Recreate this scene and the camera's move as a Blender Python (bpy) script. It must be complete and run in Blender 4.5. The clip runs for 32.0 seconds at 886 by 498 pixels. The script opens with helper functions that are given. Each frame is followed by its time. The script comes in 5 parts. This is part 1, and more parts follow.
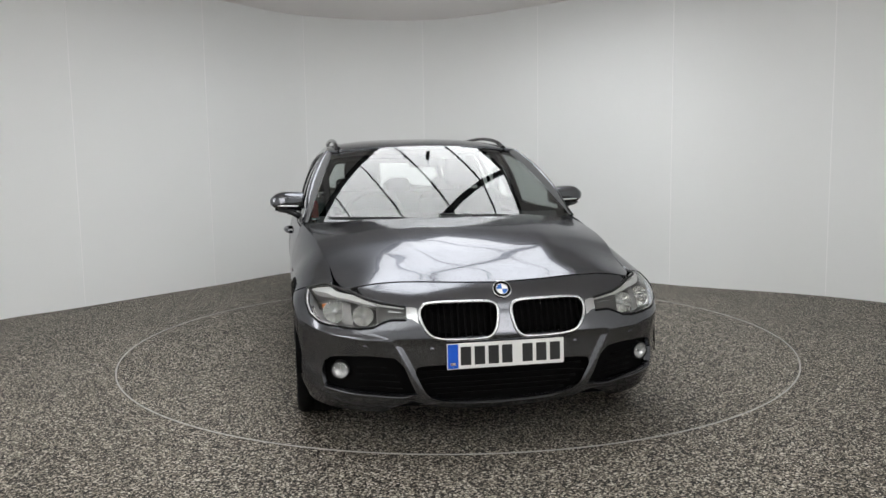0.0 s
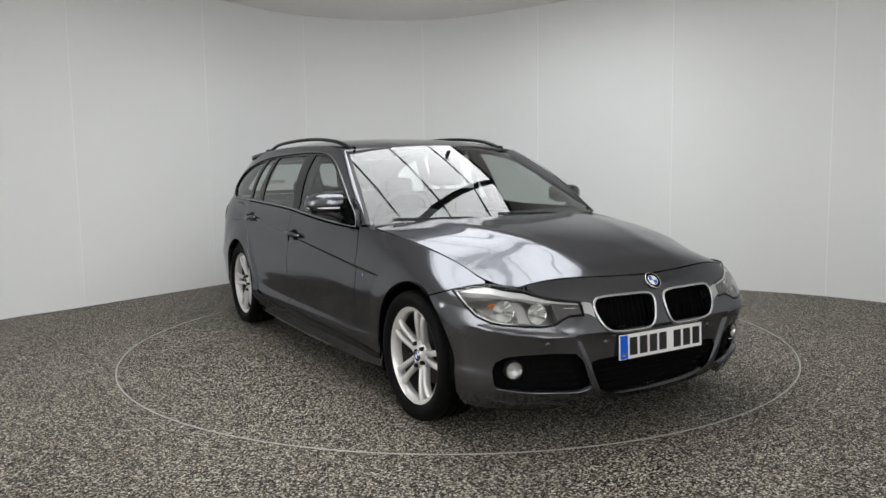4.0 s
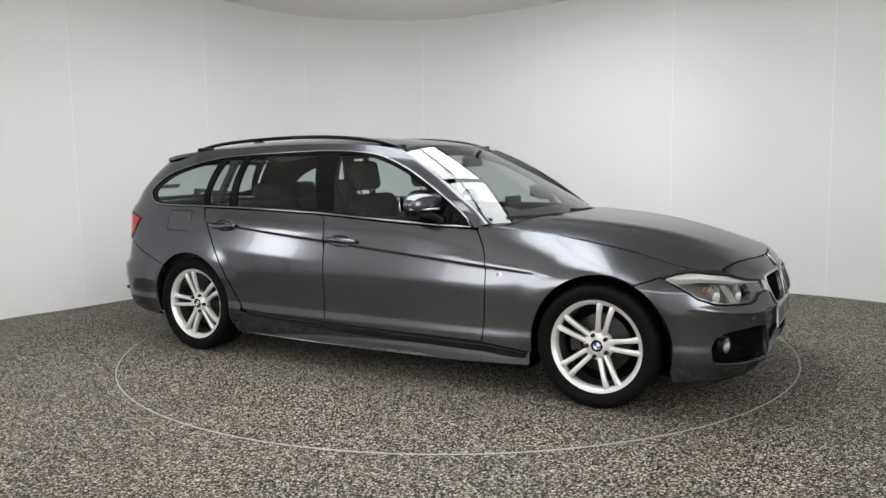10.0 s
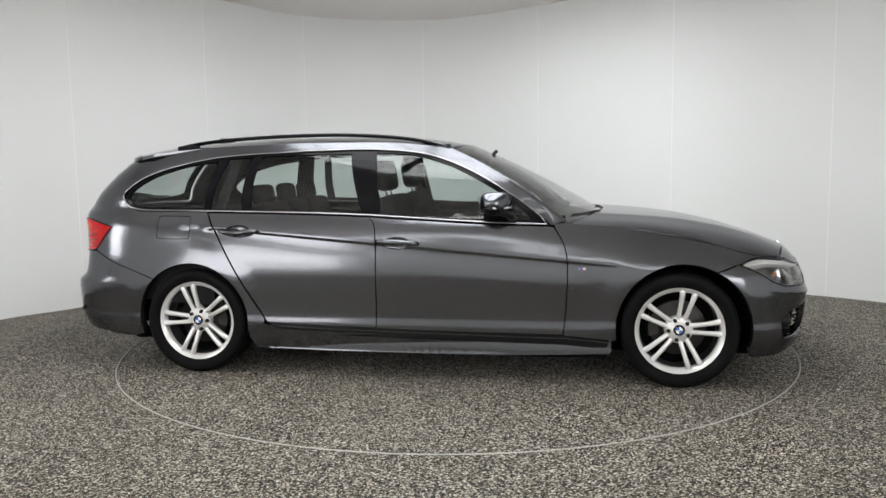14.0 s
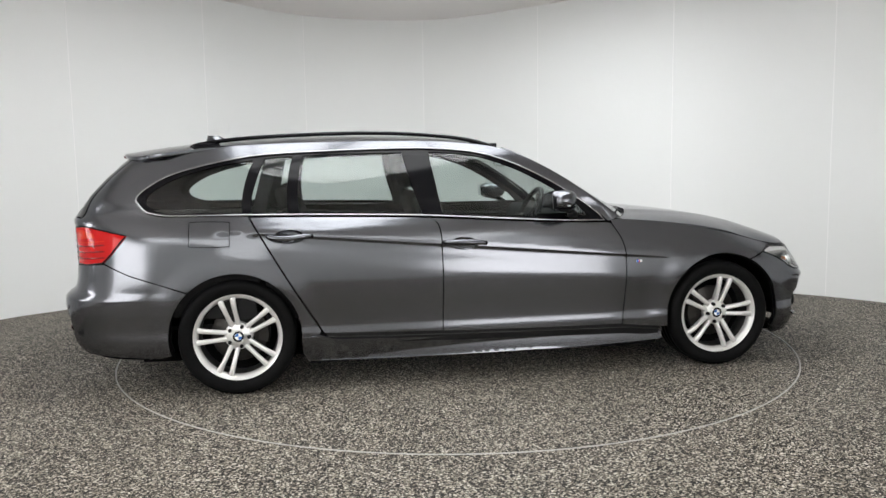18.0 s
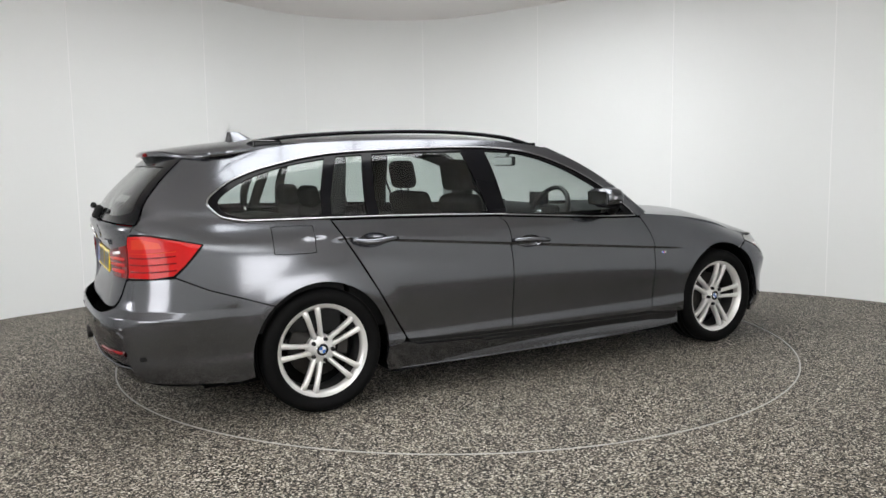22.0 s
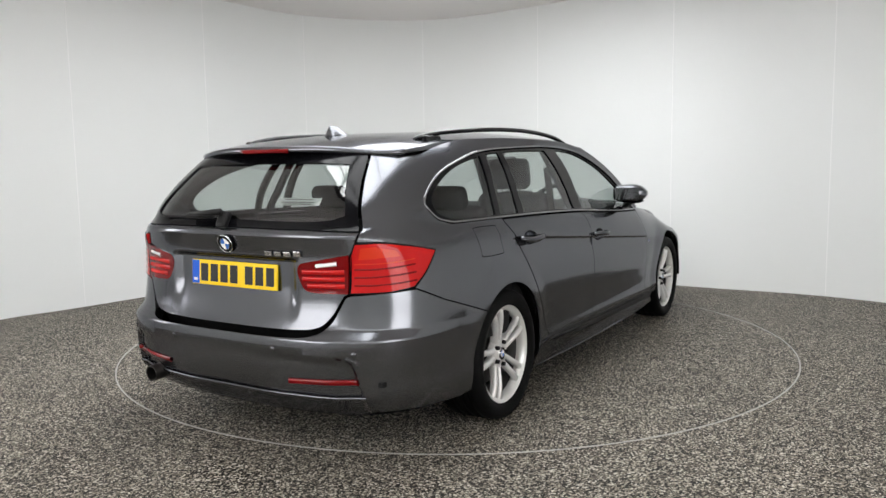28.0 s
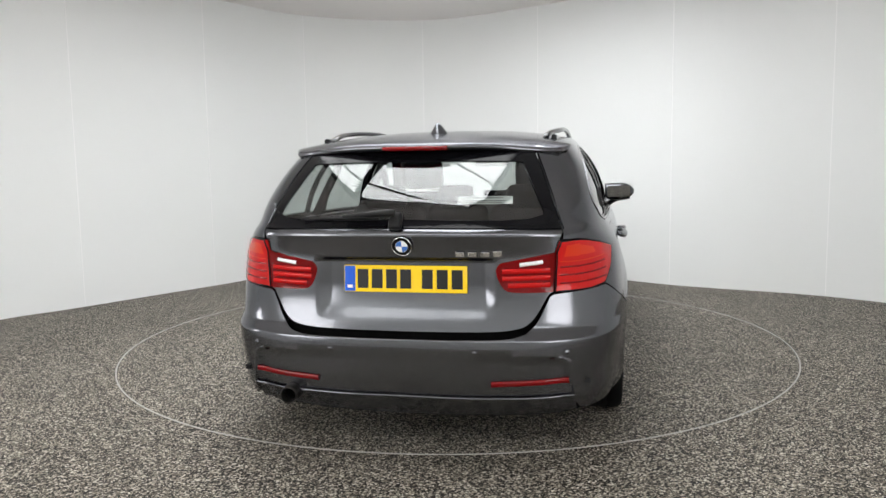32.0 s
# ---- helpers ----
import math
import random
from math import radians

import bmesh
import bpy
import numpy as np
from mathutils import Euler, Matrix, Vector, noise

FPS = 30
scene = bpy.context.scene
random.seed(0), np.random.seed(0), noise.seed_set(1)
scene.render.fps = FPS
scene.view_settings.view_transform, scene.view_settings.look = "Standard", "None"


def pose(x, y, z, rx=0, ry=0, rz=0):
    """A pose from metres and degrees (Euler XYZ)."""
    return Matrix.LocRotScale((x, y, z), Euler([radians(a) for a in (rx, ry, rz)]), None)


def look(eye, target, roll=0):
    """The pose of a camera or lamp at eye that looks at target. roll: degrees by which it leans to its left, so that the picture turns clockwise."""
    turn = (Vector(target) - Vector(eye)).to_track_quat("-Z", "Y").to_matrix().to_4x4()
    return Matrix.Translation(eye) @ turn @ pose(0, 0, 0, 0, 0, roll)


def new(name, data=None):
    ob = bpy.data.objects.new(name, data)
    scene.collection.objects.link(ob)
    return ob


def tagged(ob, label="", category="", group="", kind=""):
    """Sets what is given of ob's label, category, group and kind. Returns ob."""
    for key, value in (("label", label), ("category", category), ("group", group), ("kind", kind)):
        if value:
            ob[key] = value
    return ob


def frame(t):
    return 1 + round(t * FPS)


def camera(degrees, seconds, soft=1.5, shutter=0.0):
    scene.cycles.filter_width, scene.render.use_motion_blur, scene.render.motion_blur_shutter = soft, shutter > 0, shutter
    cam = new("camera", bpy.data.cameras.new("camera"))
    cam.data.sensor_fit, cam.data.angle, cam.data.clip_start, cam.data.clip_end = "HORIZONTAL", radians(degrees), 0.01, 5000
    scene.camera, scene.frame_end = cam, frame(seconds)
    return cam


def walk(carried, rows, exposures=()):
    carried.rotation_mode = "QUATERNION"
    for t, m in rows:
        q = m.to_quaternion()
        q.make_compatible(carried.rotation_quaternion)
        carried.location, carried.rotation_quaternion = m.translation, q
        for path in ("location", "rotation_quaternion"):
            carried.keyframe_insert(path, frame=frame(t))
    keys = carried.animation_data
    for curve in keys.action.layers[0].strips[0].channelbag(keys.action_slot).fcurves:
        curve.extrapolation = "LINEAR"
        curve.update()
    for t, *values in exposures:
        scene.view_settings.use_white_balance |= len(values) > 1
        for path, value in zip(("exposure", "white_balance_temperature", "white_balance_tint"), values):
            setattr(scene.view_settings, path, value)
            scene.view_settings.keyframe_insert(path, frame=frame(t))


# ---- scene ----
# ---- camera: stands still on its tripod ----
EYE = Vector((0.0, -5.4449, 1.2472))
PAN, TILT, ROLL = radians(-0.8346), radians(-6.4217), -0.887
AIM = EYE + Vector((math.sin(PAN) * math.cos(TILT), math.cos(PAN) * math.cos(TILT), math.sin(TILT)))
cam = camera(59.545, 32.0)
walk(cam, [(0, look(EYE, AIM, ROLL)), (32, look(EYE, AIM, ROLL))],
     exposures=[(0, 1.12), (3, 1.07), (6, 1.12), (7, 1.23), (9, 1.36), (13, 1.38), (19, 1.52), (28, 1.52), (32, 1.55)])

# ---- light: a luminous ceiling over the turntable ----
CEIL = 2.93
world = bpy.data.worlds.new("world")
scene.world = world
world.use_nodes = True
world.node_tree.nodes["Background"].inputs[0].default_value = (0.02, 0.02, 0.02, 1)
world.node_tree.nodes["Background"].inputs[1].default_value = 0.3
GLOW = 2.4


# ---- materials ----
def material(name, colour, rough=0.5, metal=0.0, coat=0.0, noise_scale=0.0, noise_amount=0.0, bump=0.0, bump_scale=60.0,
             emit=None, strength=0.0, glass=0.0, ior=1.45, spec=0.5, alpha=1.0, random_value=0.0):
    m = bpy.data.materials.new(name)
    m.use_nodes = True
    nt = m.node_tree
    b = nt.nodes["Principled BSDF"]
    b.inputs["Base Color"].default_value = (*colour, 1)
    b.inputs["Roughness"].default_value = rough
    b.inputs["Metallic"].default_value = metal
    b.inputs["Coat Weight"].default_value = coat
    b.inputs["Coat Roughness"].default_value = 0.03
    b.inputs["IOR"].default_value = ior
    b.inputs["Specular IOR Level"].default_value = spec
    b.inputs["Transmission Weight"].default_value = glass
    b.inputs["Alpha"].default_value = alpha
    if emit:
        b.inputs["Emission Color"].default_value = (*emit, 1)
        b.inputs["Emission Strength"].default_value = strength
    if noise_amount or bump:
        co = nt.nodes.new("ShaderNodeTexCoord")
    if noise_amount:
        n = nt.nodes.new("ShaderNodeTexNoise")
        n.inputs["Scale"].default_value = noise_scale
        n.inputs["Detail"].default_value = 5
        nt.links.new(co.outputs["Object"], n.inputs["Vector"])
        mix = nt.nodes.new("ShaderNodeMix")
        mix.data_type = "RGBA"
        mix.inputs["A"].default_value = (*[max(0, c * (1 - noise_amount)) for c in colour], 1)
        mix.inputs["B"].default_value = (*[min(1, c * (1 + noise_amount)) for c in colour], 1)
        nt.links.new(n.outputs["Fac"], mix.inputs["Factor"])
        nt.links.new(mix.outputs["Result"], b.inputs["Base Color"])
    if bump:
        n2 = nt.nodes.new("ShaderNodeTexNoise")
        n2.inputs["Scale"].default_value = bump_scale
        n2.inputs["Detail"].default_value = 3
        nt.links.new(co.outputs["Object"], n2.inputs["Vector"])
        bp = nt.nodes.new("ShaderNodeBump")
        bp.inputs["Strength"].default_value = bump
        bp.inputs["Distance"].default_value = 0.01
        nt.links.new(n2.outputs["Fac"], bp.inputs["Height"])
        nt.links.new(bp.outputs["Normal"], b.inputs["Normal"])
    return m


def floor_material(name):
    """Resin-bound grit: pale, buff and dark grains of 3 to 6 mm, with faint wear at the scale of a stride."""
    m = bpy.data.materials.new(name)
    m.use_nodes = True
    nt = m.node_tree
    b = nt.nodes["Principled BSDF"]
    co = nt.nodes.new("ShaderNodeTexCoord")
    vor = nt.nodes.new("ShaderNodeTexVoronoi")
    vor.inputs["Scale"].default_value = 150
    nt.links.new(co.outputs["Object"], vor.inputs["Vector"])
    sep = nt.nodes.new("ShaderNodeSeparateColor")
    nt.links.new(vor.outputs["Color"], sep.inputs["Color"])
    ramp = nt.nodes.new("ShaderNodeValToRGB")
    ramp.color_ramp.interpolation = "CONSTANT"
    stops = [(0.0, (0.006, 0.006, 0.005)), (0.34, (0.030, 0.026, 0.022)), (0.53, (0.170, 0.148, 0.118)),
             (0.75, (0.40, 0.362, 0.300)), (0.91, (0.66, 0.615, 0.535))]
    el = ramp.color_ramp.elements
    el[0].position, el[0].color = stops[0][0], (*stops[0][1], 1)
    el[1].position, el[1].color = stops[1][0], (*stops[1][1], 1)
    for p, c in stops[2:]:
        e = el.new(p)
        e.color = (*c, 1)
    nt.links.new(sep.outputs["Red"], ramp.inputs["Fac"])
    big = nt.nodes.new("ShaderNodeTexNoise")
    big.inputs["Scale"].default_value = 1.1
    big.inputs["Detail"].default_value = 6
    nt.links.new(co.outputs["Object"], big.inputs["Vector"])
    mr = nt.nodes.new("ShaderNodeMapRange")
    mr.inputs["To Min"].default_value, mr.inputs["To Max"].default_value = 0.70, 1.06
    nt.links.new(big.outputs["Fac"], mr.inputs["Value"])
    mul = nt.nodes.new("ShaderNodeMix")
    mul.data_type, mul.blend_type = "RGBA", "MULTIPLY"
    mul.inputs["Factor"].default_value = 1
    nt.links.new(ramp.outputs["Color"], mul.inputs["A"])
    nt.links.new(mr.outputs["Result"], mul.inputs["B"])
    nt.links.new(mul.outputs["Result"], b.inputs["Base Color"])
    b.inputs["Roughness"].default_value = 0.55
    b.inputs["Specular IOR Level"].default_value = 0.12
    bp = nt.nodes.new("ShaderNodeBump")
    bp.inputs["Strength"].default_value = 0.7
    bp.inputs["Distance"].default_value = 0.003
    nt.links.new(vor.outputs["Distance"], bp.inputs["Height"])
    bp.invert = True
    nt.links.new(bp.outputs["Normal"], b.inputs["Normal"])
    return m


def paint_material():
    """Dark grey metallic paint: fine flake under a clear coat."""
    m = bpy.data.materials.new("grey_metallic_paint")
    m.use_nodes = True
    nt = m.node_tree
    b = nt.nodes["Principled BSDF"]
    co = nt.nodes.new("ShaderNodeTexCoord")
    vor = nt.nodes.new("ShaderNodeTexVoronoi")
    vor.inputs["Scale"].default_value = 900
    nt.links.new(co.outputs["Object"], vor.inputs["Vector"])
    sep = nt.nodes.new("ShaderNodeSeparateColor")
    nt.links.new(vor.outputs["Color"], sep.inputs["Color"])
    mix = nt.nodes.new("ShaderNodeMix")
    mix.data_type = "RGBA"
    mix.inputs["A"].default_value = (0.102, 0.105, 0.116, 1)
    mix.inputs["B"].default_value = (0.150, 0.154, 0.168, 1)
    nt.links.new(sep.outputs["Red"], mix.inputs["Factor"])
    nt.links.new(mix.outputs["Result"], b.inputs["Base Color"])
    b.inputs["Metallic"].default_value = 0.95
    b.inputs["Roughness"].default_value = 0.19
    b.inputs["Specular Tint"].default_value = (0.42, 0.42, 0.44, 1)
    b.inputs["Coat Weight"].default_value = 0.55
    b.inputs["Coat Roughness"].default_value = 0.02
    b.inputs["Coat IOR"].default_value = 1.42
    return m


def glass_material(name, tint, rough=0.0, face=0.075):
    """Thin glazing: a clear tinted sheet with a mirror-like face, stronger at a slant."""
    m = bpy.data.materials.new(name)
    m.use_nodes = True
    nt = m.node_tree
    nt.nodes.remove(nt.nodes["Principled BSDF"])
    out = nt.nodes["Material Output"]
    tr = nt.nodes.new("ShaderNodeBsdfTransparent")
    tr.inputs["Color"].default_value = (*tint, 1)
    gl = nt.nodes.new("ShaderNodeBsdfGlossy")
    gl.inputs["Roughness"].default_value = rough
    lw = nt.nodes.new("ShaderNodeLayerWeight")
    lw.inputs["Blend"].default_value = 0.5
    po = nt.nodes.new("ShaderNodeMath")
    po.operation = "POWER"
    po.inputs[1].default_value = 4.0
    ma = nt.nodes.new("ShaderNodeMath")
    ma.operation = "MULTIPLY_ADD"
    ma.inputs[1].default_value, ma.inputs[2].default_value = 0.90, face
    nt.links.new(lw.outputs["Facing"], po.inputs[0])
    nt.links.new(po.outputs[0], ma.inputs[0])
    mx = nt.nodes.new("ShaderNodeMixShader")
    nt.links.new(ma.outputs[0], mx.inputs["Fac"])
    nt.links.new(tr.outputs["BSDF"], mx.inputs[1])
    nt.links.new(gl.outputs["BSDF"], mx.inputs[2])
    nt.links.new(mx.outputs["Shader"], out.inputs["Surface"])
    return m


PAINT = paint_material()
FLOOR = floor_material("resin_bound_grit")
WALL = material("white_wall_panel", (0.82, 0.83, 0.825), rough=0.6, spec=0.3, noise_scale=0.9, noise_amount=0.02, bump=0.02, bump_scale=3)
CEILING = material("white_ceiling", (0.82, 0.79, 0.78), rough=0.7, noise_scale=2, noise_amount=0.02)
SEAM = material("white_joint_strip", (0.96, 0.96, 0.96), rough=0.25)
WASH = material("lit_fill_diffuser", (0.9, 0.9, 0.9), rough=0.6, emit=(0.99, 1.0, 0.985), strength=1.3)
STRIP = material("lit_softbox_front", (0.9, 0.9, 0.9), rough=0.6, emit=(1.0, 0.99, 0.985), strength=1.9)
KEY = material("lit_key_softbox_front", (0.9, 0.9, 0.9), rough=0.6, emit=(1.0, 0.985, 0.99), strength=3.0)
DIFFUSER = material("lit_diffuser", (0.9, 0.9, 0.9), rough=0.6, emit=(0.98, 1.0, 1.012), strength=GLOW)
BAR = material("black_ceiling_bar", (0.012, 0.012, 0.013), rough=0.5)
RING = material("worn_steel_edge", (0.44, 0.43, 0.41), rough=0.5, metal=0.3, noise_scale=20, noise_amount=0.3)
GLASS = glass_material("tinted_glass", (0.74, 0.80, 0.78), face=0.05)
REARGLASS = glass_material("rear_glass", (0.72, 0.76, 0.745), face=0.10)
WSCREEN = glass_material("windscreen_glass", (0.80, 0.84, 0.825), face=0.07)
LENS = glass_material("clear_lens", (0.95, 0.96, 0.96), face=0.022)
BLACK = material("satin_black_plastic", (0.007, 0.007, 0.0075), rough=0.42, spec=0.3, bump=0.05, bump_scale=300)
GLOSSBLACK = material("gloss_black_trim", (0.004, 0.004, 0.005), rough=0.12, spec=0.16)
DARK = material("underbody_black", (0.003, 0.003, 0.003), rough=0.9, spec=0.1)
RUBBER = material("tyre_rubber", (0.0045, 0.0045, 0.0047), rough=0.6, spec=0.10, noise_scale=40, noise_amount=0.15, bump=0.08, bump_scale=200)
ALLOY = material("silver_alloy", (0.74, 0.73, 0.72), rough=0.30, metal=0.42, coat=0.6)
# wheel barrel: the alloy darkened, with the shade behind the spokes in its colour
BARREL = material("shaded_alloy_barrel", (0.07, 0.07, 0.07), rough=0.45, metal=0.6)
MIRROR = material("mirror_glass", (0.32, 0.33, 0.34), rough=0.02, metal=1.0)
LAMPSILVER = material("pale_lamp_trim", (0.64, 0.64, 0.63), rough=0.35, metal=0.25)
LAMPBED = material("grey_lamp_bezel", (0.28, 0.275, 0.27), rough=0.35, metal=0.3)
LAMPGREY = material("dark_lamp_plastic", (0.07, 0.068, 0.066), rough=0.3)
LAMPCHROME = material("lamp_chrome", (0.80, 0.80, 0.78), rough=0.14, metal=0.9)
BRAKE = material("cast_iron_disc", (0.05, 0.047, 0.045), rough=0.45, metal=0.9, noise_scale=30, noise_amount=0.2)
BELT = material("polished_window_moulding", (0.30, 0.30, 0.31), rough=0.14, metal=1.0)
CHROME = material("chrome", (0.82, 0.82, 0.83), rough=0.08, metal=1.0)
SATIN = material("satin_aluminium", (0.60, 0.61, 0.62), rough=0.25, metal=1.0)
HOUSING = material("silver_lamp_housing", (0.55, 0.55, 0.55), rough=0.25, metal=0.7)
CLOTH = material("charcoal_seat_cloth", (0.013, 0.013, 0.014), rough=1.0, spec=0.05, noise_scale=40, noise_amount=0.25)
TRIM = material("dark_cabin_plastic", (0.014, 0.014, 0.0145), rough=0.75, spec=0.15)
LINER = material("grey_headliner", (0.30, 0.29, 0.275), rough=0.9, noise_scale=80, noise_amount=0.08)
REDLENS = material("red_lamp_lens", (0.48, 0.008, 0.008), rough=0.12, coat=0.3, spec=0.10)
FLAME = material("amber_behind_red_lens", (0.58, 0.032, 0.010), rough=0.12, coat=0.3, spec=0.10)
DEEPRED = material("deep_red_lamp_lens", (0.15, 0.002, 0.003), rough=0.10, coat=0.4, spec=0.15)
AMBER = material("amber_indicator", (0.42, 0.12, 0.02), rough=0.2, coat=0.8)
WHITEPLATE = material("white_plate", (0.80, 0.80, 0.79), rough=0.25, coat=0.4)
YELLOWPLATE = material("yellow_plate", (0.88, 0.60, 0.01), rough=0.25, coat=0.4)
BLUE = material("blue_band", (0.01, 0.10, 0.60), rough=0.25, coat=0.4)
INK = material("black_print", (0.01, 0.01, 0.01), rough=0.4)
PAPER = material("white_sticker", (0.36, 0.38, 0.365), rough=0.6)
BLUEENAMEL = material("blue_enamel", (0.05, 0.16, 0.50), rough=0.12, coat=1.0)
WHITEENAMEL = material("white_enamel", (0.85, 0.85, 0.86), rough=0.12, coat=1.0)


# ---- mesh helpers ----
def mesh_from(name, verts, faces, mat, smooth=True):
    me = bpy.data.meshes.new(name)
    me.from_pydata([tuple(v) for v in verts], [], faces)
    me.materials.append(mat)
    if smooth:
        me.polygons.foreach_set("use_smooth", [True] * len(me.polygons))
    me.update()
    return me


def part(name, me, parent=None, label="", m=None):
    """Links one mesh as ONE object under a thing or a part."""
    ob = new(name, me)
    if parent:
        ob.parent = parent
    if m is not None:
        ob.matrix_basis = m
    return tagged(ob, label)


def bm_mesh(name, bm, mat, smooth=False, sharp=35):
    bmesh.ops.recalc_face_normals(bm, faces=bm.faces)
    if smooth:
        for f in bm.faces:
            f.smooth = True
        for e in bm.edges:
            if len(e.link_faces) == 2 and e.calc_face_angle(0) > radians(sharp):
                e.smooth = False
    me = bpy.data.meshes.new(name)
    bm.to_mesh(me)
    bm.free()
    me.materials.append(mat)
    return me


def box(sx, sy, sz, bevel=0.0, at=(0, 0, 0), bm=None, seg=2):
    """A box with rounded edges, centred on at."""
    bm2 = bmesh.new()
    bmesh.ops.create_cube(bm2, size=1, matrix=Matrix.Translation(at) @ Matrix.Diagonal((sx, sy, sz, 1)))
    if bevel:
        bmesh.ops.bevel(bm2, geom=bm2.edges[:], offset=bevel, segments=seg, profile=0.5, affect="EDGES")
    return merge(bm, bm2)


def merge(bm, bm2):
    if bm is None:
        return bm2
    tmp = bpy.data.meshes.new("tmp")
    bm2.to_mesh(tmp)
    bm2.free()
    bm.from_mesh(tmp)
    bpy.data.meshes.remove(tmp)
    return bm


def lathe(profile, steps=48, axis="y", closed=False):
    """Turns a profile of (radius, along) about an axis: verts and faces."""
    vs, fs, n = [], [], len(profile)
    for i in range(steps):
        a = 2 * math.pi * i / steps
        for r, h in profile:
            vs.append((r * math.cos(a), h, r * math.sin(a)) if axis == "y" else
                      ((r * math.cos(a), r * math.sin(a), h) if axis == "z" else (h, r * math.cos(a), r * math.sin(a))))
    for i in range(steps):
        j = (i + 1) % steps
        for k in range(n if closed else n - 1):
            k2 = (k + 1) % n
            fs.append((i * n + k, i * n + k2, j * n + k2, j * n + k))
    return vs, fs


def tube(points, radius, sides=8, flat=1.0, cap=True):
    """A round or flattened bar along points; radius may be a list."""
    pts = [Vector(p) for p in points]
    vs, fs = [], []
    for i, p in enumerate(pts):
        d = (pts[min(i + 1, len(pts) - 1)] - pts[max(i - 1, 0)]).normalized()
        side = d.cross(Vector((0, 0, 1)))
        side = side.normalized() if side.length > 1e-4 else Vector((1, 0, 0))
        up = side.cross(d)
        r = radius[i] if isinstance(radius, (list, tuple)) else radius
        for k in range(sides):
            a = 2 * math.pi * k / sides
            vs.append(p + side * (r * math.cos(a)) + up * (r * flat * math.sin(a)))
    for i in range(len(pts) - 1):
        for k in range(sides):
            k2 = (k + 1) % sides
            fs.append((i * sides + k, i * sides + k2, (i + 1) * sides + k2, (i + 1) * sides + k))
    if cap:
        fs.append(tuple(range(sides))[::-1])
        fs.append(tuple((len(pts) - 1) * sides + k for k in range(sides)))
    return vs, fs


def curve(knots):
    """A smooth monotone curve through (x, y) knots, as a function (cubic Hermite)."""
    xs = np.array([k[0] for k in knots], float)
    ys = np.array([k[1] for k in knots], float)
    h, d = np.diff(xs), np.diff(ys) / np.diff(xs)
    m = np.zeros(len(xs))
    m[0], m[-1] = d[0], d[-1]
    for i in range(1, len(xs) - 1):
        if d[i - 1] * d[i] > 0:
            w1, w2 = 2 * h[i] + h[i - 1], h[i] + 2 * h[i - 1]
            m[i] = (w1 + w2) / (w1 / d[i - 1] + w2 / d[i])

    def f(x):
        x = min(max(x, xs[0]), xs[-1])
        i = min(int(np.searchsorted(xs, x, side="right")) - 1, len(xs) - 2)
        t = (x - xs[i]) / h[i]
        return float(ys[i] * (1 + 2 * t) * (1 - t) ** 2 + h[i] * m[i] * t * (1 - t) ** 2
                     + ys[i + 1] * t * t * (3 - 2 * t) + h[i] * m[i + 1] * t * t * (t - 1))
    return f


def smooth(points, per=6, closed=False):
    """A Catmull-Rom line through 2D points."""
    p = [np.array(q, float) for q in points]
    n, out = len(p), []
    for i in range(n if closed else n - 1):
        a = p[(i - 1) % n] if closed or i > 0 else 2 * p[0] - p[1]
        b, c = p[i], p[(i + 1) % n]
        d = p[(i + 2) % n] if closed or i + 2 < n else 2 * p[-1] - p[-2]
        for k in range(per):
            t = k / per
            out.append(0.5 * ((2 * b) + (c - a) * t + (2 * a - 5 * b + 4 * c - d) * t * t + (3 * b - a - 3 * c + d) * t ** 3))
    if not closed:
        out.append(p[-1])
    return [(float(q[0]), float(q[1])) for q in out]


def inside(px, py, poly):
    """Which of the points lie in the polygon."""
    x, y = poly[:, 0], poly[:, 1]
    x2, y2 = np.roll(x, -1), np.roll(y, -1)
    hit = ((y > py[:, None]) != (y2 > py[:, None]))
    cross = (x2 - x) * (py[:, None] - y) / np.where(y2 == y, 1e-12, y2 - y) + x
    return (hit & (px[:, None] < cross)).sum(1) % 2 == 1


def dense(poly, step):
    out = []
    for i, p in enumerate(poly):
        q = poly[(i + 1) % len(poly)]
        n = max(1, int(math.ceil(math.hypot(q[0] - p[0], q[1] - p[1]) / step)))
        out += [(p[0] + (q[0] - p[0]) * k / n, p[1] + (q[1] - p[1]) * k / n) for k in range(n)]
    return out


